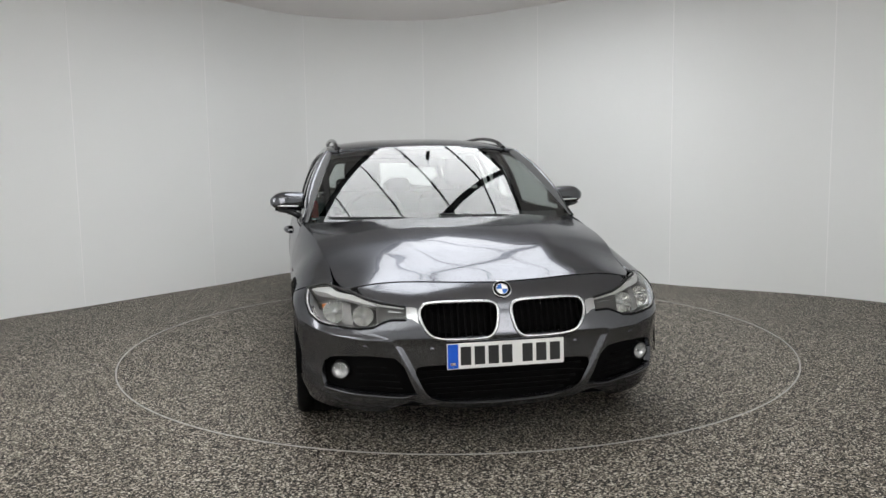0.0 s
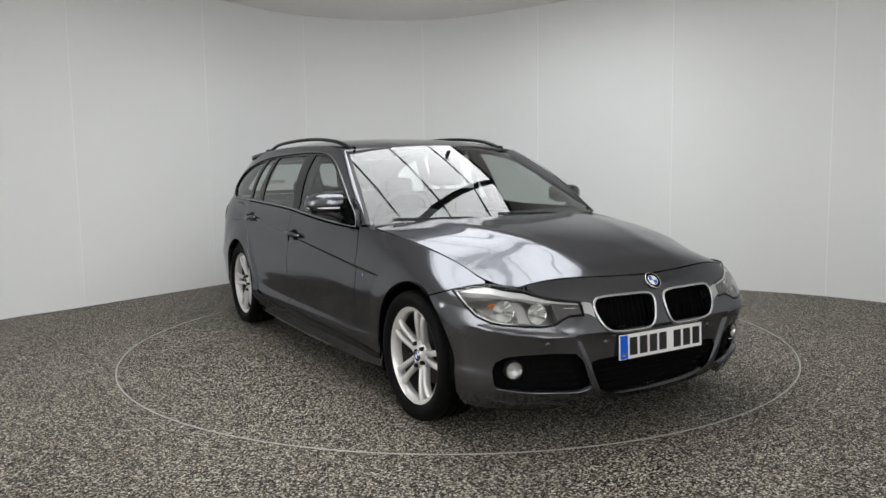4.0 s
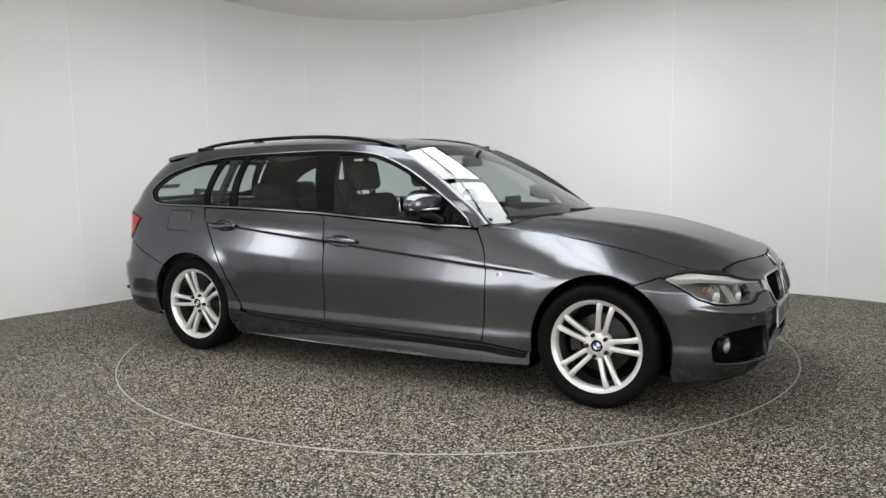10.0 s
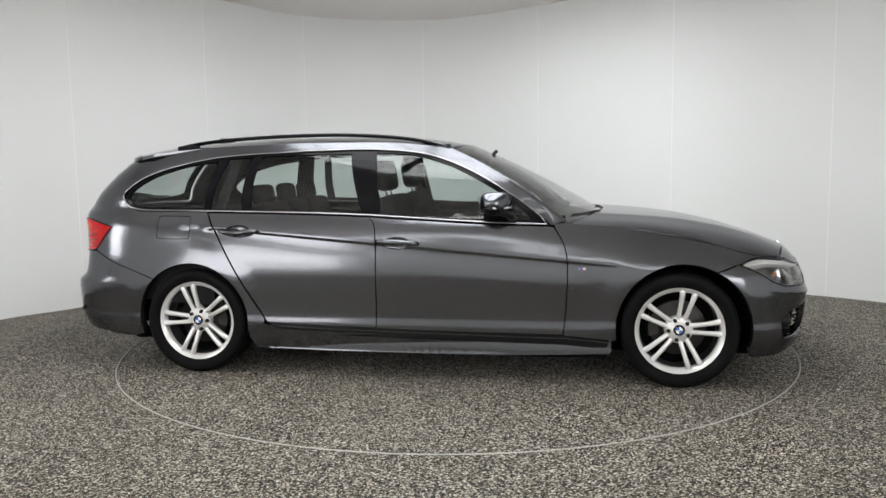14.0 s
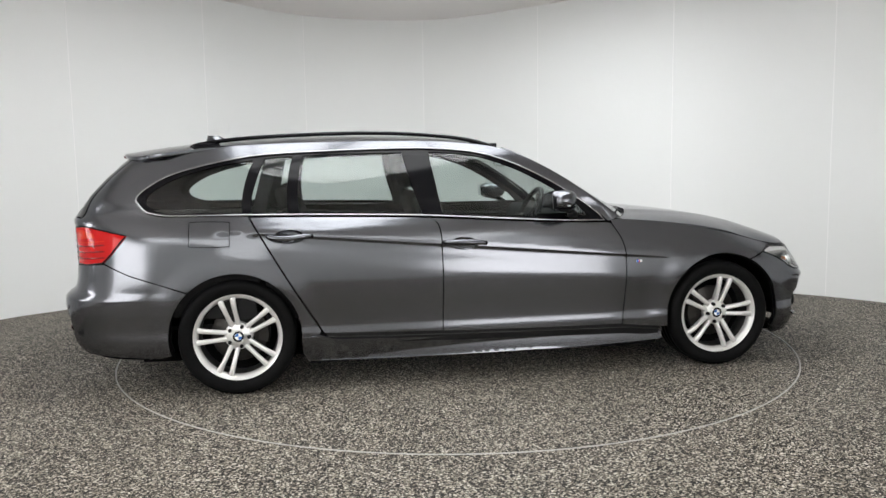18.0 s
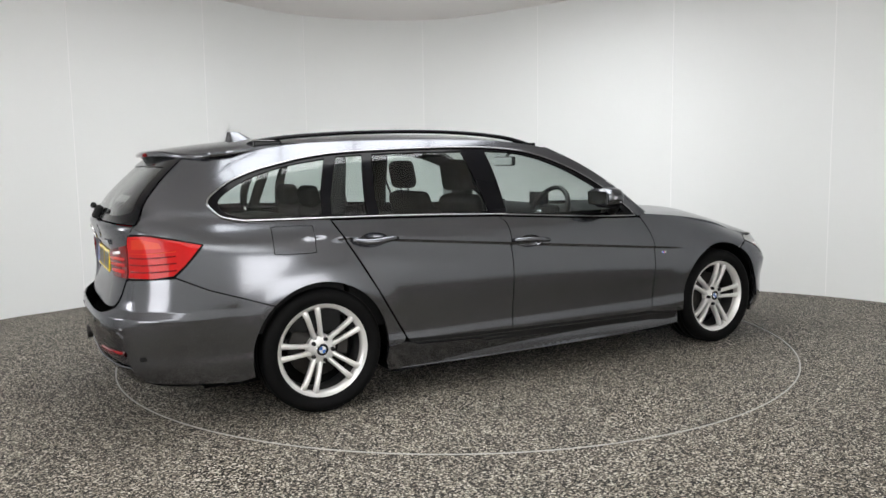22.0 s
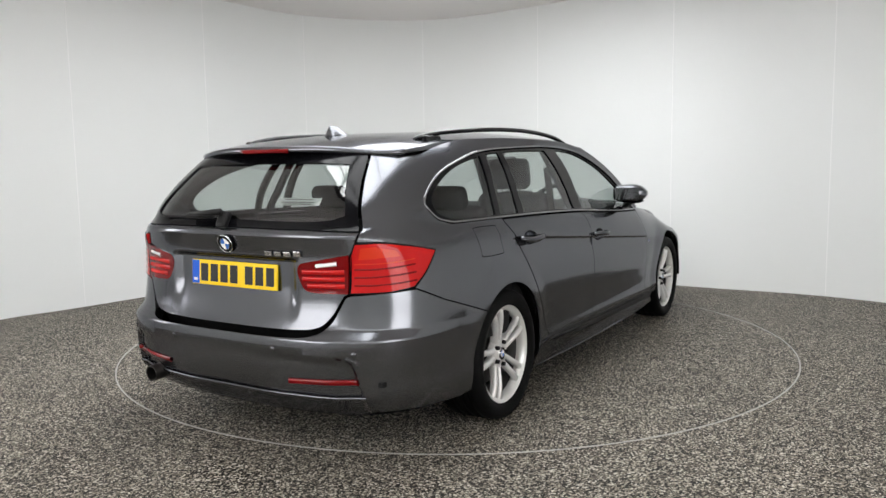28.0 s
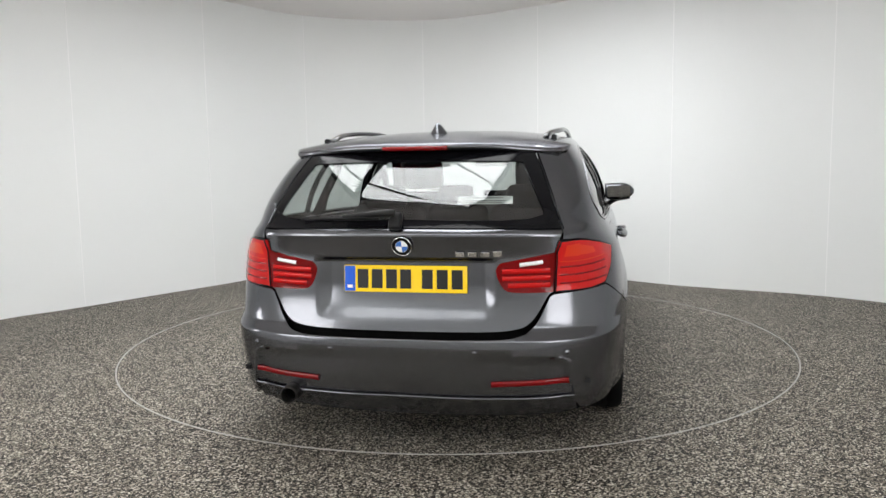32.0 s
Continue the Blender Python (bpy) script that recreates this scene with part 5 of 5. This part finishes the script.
    d, _ = on_end(rear, rw, 0.10, 1.016, 0.012)
    part("blade", vf_mesh("blade", tube([inv @ q for q in (d, b.lerp(d, 0.4) - n * 0.012, c)], [0.006, 0.010, 0.005], 8), BLACK), wp)
    # sticker inside the glass
    p, n = on_end(rear, rw, -0.325, 1.098, -0.012)
    st = part("sticker", bm_mesh("sticker", box(0.225, 0.040, 0.001), PAPER), car, "white printed sticker in the rear window", facing(p, n))
    for y in (0.011, -0.004, -0.013):
        part("print_bar", bm_mesh("print_bar", box(0.18 - abs(y) * 3, 0.004, 0.0008, 0, (0, y, 0.0012)), INK), st)


def build_sides(car):
    belt = [(x, z_belt(x) + 0.008) for x in np.linspace(0.69, -1.76, 40)] + smooth([(-1.81, 0.990), (-1.86, 1.004), (-1.90, 1.040), (-1.916, 1.075), (-1.875, 1.120), (-1.77, 1.184), (-1.6, 1.239), (-1.3, 1.296), (-0.9, 1.319),
             (-0.45, 1.329), (-0.19, 1.319), (0.0, 1.292), (0.18, 1.232), (0.36, 1.144), (0.54, 1.029), (0.66, 0.938)], 5)
    both("window_moulding", sweep_on("window_moulding", body, S(belt), 0.0055, BELT, car, 0.6, 0.001, True), car, "polished moulding round the side windows")
    # door handles
    for x0, x1, z0, z1 in ((-0.268, -0.028, 0.802, 0.790), (-1.232, -0.99, 0.868, 0.857)):
        pts = [on_skin(x0 + (x1 - x0) * t, z0 + (z1 - z0) * t, 0.006 + 0.030 * math.sin(math.pi * t) ** 0.6)[0] for t in np.linspace(0, 1, 13)]
        rad = [0.0125 + 0.005 * math.sin(math.pi * t) for t in np.linspace(0, 1, 13)]
        both("door_handle", vf_mesh("door_handle", tube(pts, rad, 10, 0.95), PAINT), car, "body-coloured pull handle")
    # wing badge
    for side in (-1, 1):
        p, n = on_skin(0.885, 0.655, 0.002, side)
        bd = part("wing_badge", bm_mesh("wing_badge", box(0.038, 0.015, 0.004, 0.0015), SATIN), car, "small chrome badge", facing(p, n))
        for k, mt in enumerate((BLUEENAMEL, BLUE, REDLENS)):
            part("stripe", bm_mesh("stripe", box(0.006, 0.014, 0.001, 0, (-0.014 + 0.007 * k, 0, 0.0026)), mt), bd)
    # mirrors
    def housing(a, b):
        """a: round the vertical plane, b: from the tip to the door."""
        t = b
        w = 1.012 - 0.205 * t
        sx = 0.084 * (1 - (1 - min(1, t * 1.15 + 0.12)) ** 3)
        sz = 0.066 * (1 - (1 - min(1, t * 1.5 + 0.10)) ** 3) * (1 - 0.22 * t)
        c, s = math.cos(a), math.sin(a)
        e = 0.62
        x = 0.405 + 0.015 * t + sx * math.copysign(abs(c) ** e, c)
        z = 1.018 + 0.004 * t + sz * math.copysign(abs(s) ** e, s)
        return (x, -w, z)
    n, k = 28, 12
    vs = [housing(2 * math.pi * i / n, j / (k - 1)) for j in range(k) for i in range(n)]
    fs = [(j * n + i, j * n + (i + 1) % n, (j + 1) * n + (i + 1) % n, (j + 1) * n + i) for j in range(k - 1) for i in range(n)]
    fs += [tuple(range(n))[::-1], tuple((k - 1) * n + i for i in range(n))]
    for o, sd in zip(both("door_mirror", mesh_from("door_mirror", vs, fs, PAINT), car, "body-coloured door mirror with a black foot"), (-1, 1)):
        foot = [Vector((0.50, sd * 0.835, 0.925)), Vector((0.49, sd * 0.865, 0.945)), Vector((0.46, sd * 0.90, 0.962)), Vector((0.43, sd * 0.955, 0.968))]
        part("foot", vf_mesh("foot", tube(foot, [0.030, 0.028, 0.030, 0.026], 10, 0.6), BLACK), o)
        part("mirror_glass", bm_mesh("mirror_glass", box(0.002, 0.158, 0.078, 0.0), MIRROR), o, "silver mirror glass", pose(0.326, sd * 0.905, 1.02, 0, -6, -sd * 5))
        strip = [Vector((0.498 - 0.085 * t ** 3, sd * (0.845 + 0.165 * t), 0.992 + 0.004 * t)) for t in np.linspace(0, 1, 8)]
        part("repeater", vf_mesh("repeater", tube(strip, 0.005, 6), WHITEENAMEL), o, "slim clear repeater lamp")
        low = [Vector((0.41, sd * (0.82 + 0.165 * t), 0.968)) for t in np.linspace(0, 1, 6)]
        part("lower_cover", vf_mesh("lower_cover", tube(low, [0.03, 0.045, 0.050, 0.050, 0.045, 0.03], 10, 0.25), GLOSSBLACK), o)
    # roof rails
    rail = smooth([(-1.655, 1.345), (-1.60, 1.366), (-1.40, 1.392), (-1.05, 1.412), (-0.70, 1.419), (-0.40, 1.411), (-0.12, 1.385), (0.06, 1.343), (0.105, 1.322)], 4)
    for sd in (-1, 1):
        pts = [Vector((x, sd * (0.575 - 0.05 * ease(x, -1.2, -1.7)), z)) for x, z in rail]
        rr = part("roof_rail", vf_mesh("roof_rail", tube(pts, [0.011] + [0.016] * (len(pts) - 2) + [0.011], 10, 0.75), GLOSSBLACK), car, "gloss black raised roof rail")
        for x, z in ((-1.56, 1.360), (0.04, 1.345)):
            part("rail_foot", bm_mesh("rail_foot", box(0.15, 0.026, 0.045, 0.010, (x, sd * 0.565, z - 0.012)), GLOSSBLACK), rr)
    # aerial fin
    vs, fs, n = [], [], 9
    for i in range(n):
        t = i / (n - 1)
        x0, x1 = -1.44 - 0.115 * t ** 0.8, -1.635 + 0.015 * t
        z, hw = 1.378 + 0.056 * t, 0.042 * (1 - t) ** 0.8 + 0.005
        vs += [(x0, 0, z), (x0 * 0.75 + x1 * 0.25, hw * 0.8, z), (x0 * 0.3 + x1 * 0.7, hw, z), (x1, hw * 0.5, z), (x1, -hw * 0.5, z), (x0 * 0.3 + x1 * 0.7, -hw, z), (x0 * 0.75 + x1 * 0.25, -hw * 0.8, z)]
    for i in range(n - 1):
        fs += [(i * 7 + j, i * 7 + (j + 1) % 7, (i + 1) * 7 + (j + 1) % 7, (i + 1) * 7 + j) for j in range(7)]
    fs.append(tuple((n - 1) * 7 + j for j in range(7)))
    part("aerial_fin", mesh_from("aerial_fin", vs, fs, PAINT), car, "shark-fin aerial")
    # front wipers and cowl
    def glass_at(a, v, d):
        p = Vector(windscreen(a, v))
        return p + Vector((0.45, 0, 0.89)) * d
    for v0, v1, a1 in ((-0.10, -0.86, 0.10), (0.62, -0.08, 0.10)):
        pts = [glass_at(-0.03, v0, 0.010), glass_at(0.0, v0 + (v1 - v0) * 0.35, 0.014), glass_at(0.015, v0 + (v1 - v0) * 0.65, 0.012)]
        wp = part("front_wiper", vf_mesh("front_wiper", tube(pts, [0.010, 0.007, 0.005], 8), BLACK), car, "black windscreen wiper")
        pts = [glass_at((a1 - 0.03) * t * 0.6, v0 + (v1 - v0) * (0.18 + 0.82 * t), 0.006) for t in np.linspace(0, 1, 8)]
        part("blade", vf_mesh("blade", tube(pts, 0.005, 6), BLACK), wp)
    def cowl(x, v):
        q = windscreen(0.0, v)
        return (q[0] + x, q[1] * 1.02, q[2] - 0.012 - 0.25 * x)
    part("scuttle_panel", sheet("scuttle_panel", cowl, [(-0.03, -1), (0.05, -1), (0.05, 1), (-0.03, 1)], BLACK, 0.03, 0.0), car)


# ---- cabin ----
def cushion(sx, sy, sz, bevel, at, m=None):
    bm = bmesh.new()
    bmesh.ops.create_cube(bm, size=1, matrix=Matrix.Diagonal((sx, sy, sz, 1)))
    bmesh.ops.bevel(bm, geom=bm.edges[:], offset=bevel, segments=4, profile=0.5, affect="EDGES")
    mt = Matrix.Translation(at) @ (m or Matrix())
    bmesh.ops.transform(bm, matrix=mt, verts=bm.verts)
    return bm


def build_seat(car, x, y):
    lean = Matrix.Rotation(radians(-18), 4, "Y")
    bm = cushion(0.50, 0.50, 0.14, 0.05, (x, y, 0.44))
    seat = part("front_seat", bm_mesh("front_seat", bm, CLOTH, True, 60), car, "charcoal cloth front seat")
    bm = cushion(0.12, 0.48, 0.60, 0.05, (x - 0.31, y, 0.76), lean)
    part("backrest", bm_mesh("backrest", bm, CLOTH, True, 60), seat)
    for sd in (-1, 1):
        bm = cushion(0.14, 0.08, 0.44, 0.035, (x - 0.28, y + sd * 0.21, 0.72), lean)
        part("bolster", bm_mesh("bolster", bm, CLOTH, True, 60), seat)
        part("headrest_post", vf_mesh("headrest_post", tube([(x - 0.41, y + sd * 0.06, 1.02), (x - 0.435, y + sd * 0.06, 1.12)], 0.006, 8), SATIN), seat)
    bm = cushion(0.10, 0.26, 0.19, 0.042, (x - 0.435, y, 1.165), Matrix.Rotation(radians(-10), 4, "Y"))
    part("headrest", bm_mesh("headrest", bm, CLOTH, True, 60), seat)


def build_cabin(car):
    for y in (-0.37, 0.37):
        build_seat(car, 0.10, y)
    bm = cushion(0.48, 1.22, 0.15, 0.05, (-0.70, 0, 0.46))
    bench = part("rear_seat", bm_mesh("rear_seat", bm, CLOTH, True, 60), car, "charcoal cloth rear bench")
    for y, w in ((-0.40, 0.42), (0.0, 0.34), (0.40, 0.42)):
        bm = cushion(0.13, w, 0.56, 0.045, (-1.02, y, 0.74), Matrix.Rotation(radians(-22), 4, "Y"))
        part("backrest", bm_mesh("backrest", bm, CLOTH, True, 60), bench)
        bm = cushion(0.09, 0.24 if y else 0.20, 0.13, 0.04, (-1.15, y, 1.055), Matrix.Rotation(radians(-12), 4, "Y"))
        part("headrest", bm_mesh("headrest", bm, CLOTH, True, 60), bench)
    # dashboard
    def dash(v):
        return [(0.98 - 0.25 * v * v, 0.90), (0.70, 0.935), (0.55, 0.925), (0.50, 0.88), (0.50, 0.70), (0.56, 0.50)]
    vs, fs, n = [], [], 13
    for i in range(n):
        v = -1 + 2 * i / (n - 1)
        hump = 0.045 * math.exp(-((v * 0.70 + 0.37) / 0.16) ** 2)
        vs += [(x, v * 0.74, z + (hump if j in (1, 2) else 0)) for j, (x, z) in enumerate(dash(v))]
    for i in range(n - 1):
        fs += [(i * 6 + j, (i + 1) * 6 + j, (i + 1) * 6 + j + 1, i * 6 + j + 1) for j in range(5)]
    part("dashboard", mesh_from("dashboard", vs, fs, TRIM), car, "dark grey dashboard")
    bm = box(0.02, 0.21, 0.10, 0.006, (0.56, 0.0, 0.975))
    part("display_screen", bm_mesh("display_screen", bm, GLOSSBLACK), car)
    # steering wheel on the right
    ms = Matrix.Translation((0.36, -0.37, 0.90)) @ Matrix.Rotation(radians(-65), 4, "Y")
    ring = lathe([(0.185 + 0.016 * math.cos(a), 0.016 * math.sin(a)) for a in np.linspace(0, 2 * math.pi, 11)[:-1]], 40, "z", True)
    sw = part("steering_wheel", vf_mesh("steering_wheel", ring, BLACK), car, "black leather steering wheel", ms)
    part("boss", bm_mesh("boss", box(0.13, 0.15, 0.05, 0.02, (0, 0, -0.01)), TRIM), sw)
    for a in (90, 270, 180):
        part("spoke", vf_mesh("spoke", tube([(0.05 * math.cos(radians(a)), 0.05 * math.sin(radians(a)), 0), (0.178 * math.cos(radians(a)), 0.178 * math.sin(radians(a)), 0)], [0.022, 0.014], 8, 0.5), SATIN), sw)
    # inner mirror
    bm = box(0.03, 0.24, 0.065, 0.014, (0.27, 0.0, 1.245))
    im = part("rear_view_mirror", bm_mesh("rear_view_mirror", bm, BLACK), car, "black rear-view mirror")
    part("stem", vf_mesh("stem", tube([(0.28, 0, 1.27), (0.33, 0, 1.315)], 0.012, 8), BLACK), im)
    part("mirror_glass", bm_mesh("mirror_glass", box(0.002, 0.22, 0.05, 0, (0.2535, 0, 1.245)), CHROME), im)
    # headliner, door cards, parcel area
    def liner(x, v):
        p = roof(x, v)
        return (p[0], p[1] * 0.96, p[2] - 0.035)
    part("headliner", sheet("headliner", liner, [(0.08, -1), (-1.88, -1), (-1.88, 1), (0.08, 1)], LINER, 0.09, 0.0, flip=True), car, "pale grey headliner")
    card = [(0.70, 0.88), (0.70, 0.40), (-1.25, 0.40), (-1.30, 0.95), (-0.3, 0.925)]
    both("door_card", sheet("door_card", body, S(card), TRIM, 0.09, 0.03, flip=True, lift=-0.075), car, "dark door card")
    load = [(-1.30, 0.95), (-1.30, 0.40), (-2.05, 0.45), (-2.10, 0.94), (-1.8, 0.965)]
    both("load_side_trim", sheet("load_side_trim", body, S(load), TRIM, 0.09, 0.03, flip=True, lift=-0.07), car)
    part("load_cover", bm_mesh("load_cover", box(0.86, 1.34, 0.02, 0.008, (-1.66, 0, 0.925)), TRIM), car, "dark roller load cover")
    part("cabin_floor", bm_mesh("cabin_floor", box(3.0, 1.5, 0.02, 0, (-0.75, 0, 0.36)), TRIM), car)
    part("bulkhead", bm_mesh("bulkhead", box(0.02, 1.5, 0.5, 0, (0.75, 0, 0.62)), TRIM), car)
    # pillar linings
    for sd in (-1, 1):
        for x0, x1, z0, z1 in ((-0.33, -0.38, 0.94, 1.33), (-1.28, -1.20, 0.96, 1.30)):
            a, b = Vector(body(t_of(x0, z0), z0, sd)), Vector(body(t_of(x1, z1), z1, sd))
            inn = Vector((0, -sd * 0.05, 0))
            part("pillar_lining", vf_mesh("pillar_lining", tube([a + inn, b + inn], 0.045, 8, 0.5), TRIM), car)
    # seat belt straps by the centre pillars
    for sd in (-1, 1):
        a = Vector(body(t_of(-0.37, 1.20), 1.20, sd)) + Vector((0, -sd * 0.10, 0))
        part("seat_belt", vf_mesh("seat_belt", tube([a, Vector((-0.22, sd * 0.62, 0.80)), Vector((-0.12, sd * 0.62, 0.45))], 0.022, 6, 0.15), CLOTH), car)


build_front(car)
build_rear(car)
build_sides(car)
build_cabin(car)
for wx, wy, spin, back in ((AXLE, -0.868, 5, False), (-AXLE, -0.872, 33, True)):
    build_wheel(car, spin, pose(wx, wy, 0.3175), back)
for wx, wy, spin, back in ((AXLE, 0.868, 20, False), (-AXLE, 0.872, 50, True)):
    build_wheel(car, spin, pose(wx, wy, 0.3175, 0, 0, 180), back)


# ---- movement ----
def turn(t):
    """The turntable's angle at t seconds, in degrees."""
    return -78.19 + 4.9165 * t


def motions():
    rows_table, rows_car = [], []
    for k in range(17):
        t = 2.0 * k
        m = pose(0, 0, 0, 0, 0, turn(t))
        rows_table.append((t, m))
        rows_car.append((t, m @ Matrix.Translation((0.0058, -0.2335, 0.0))))
    walk(turntable, rows_table)
    walk(car, rows_car)


motions()
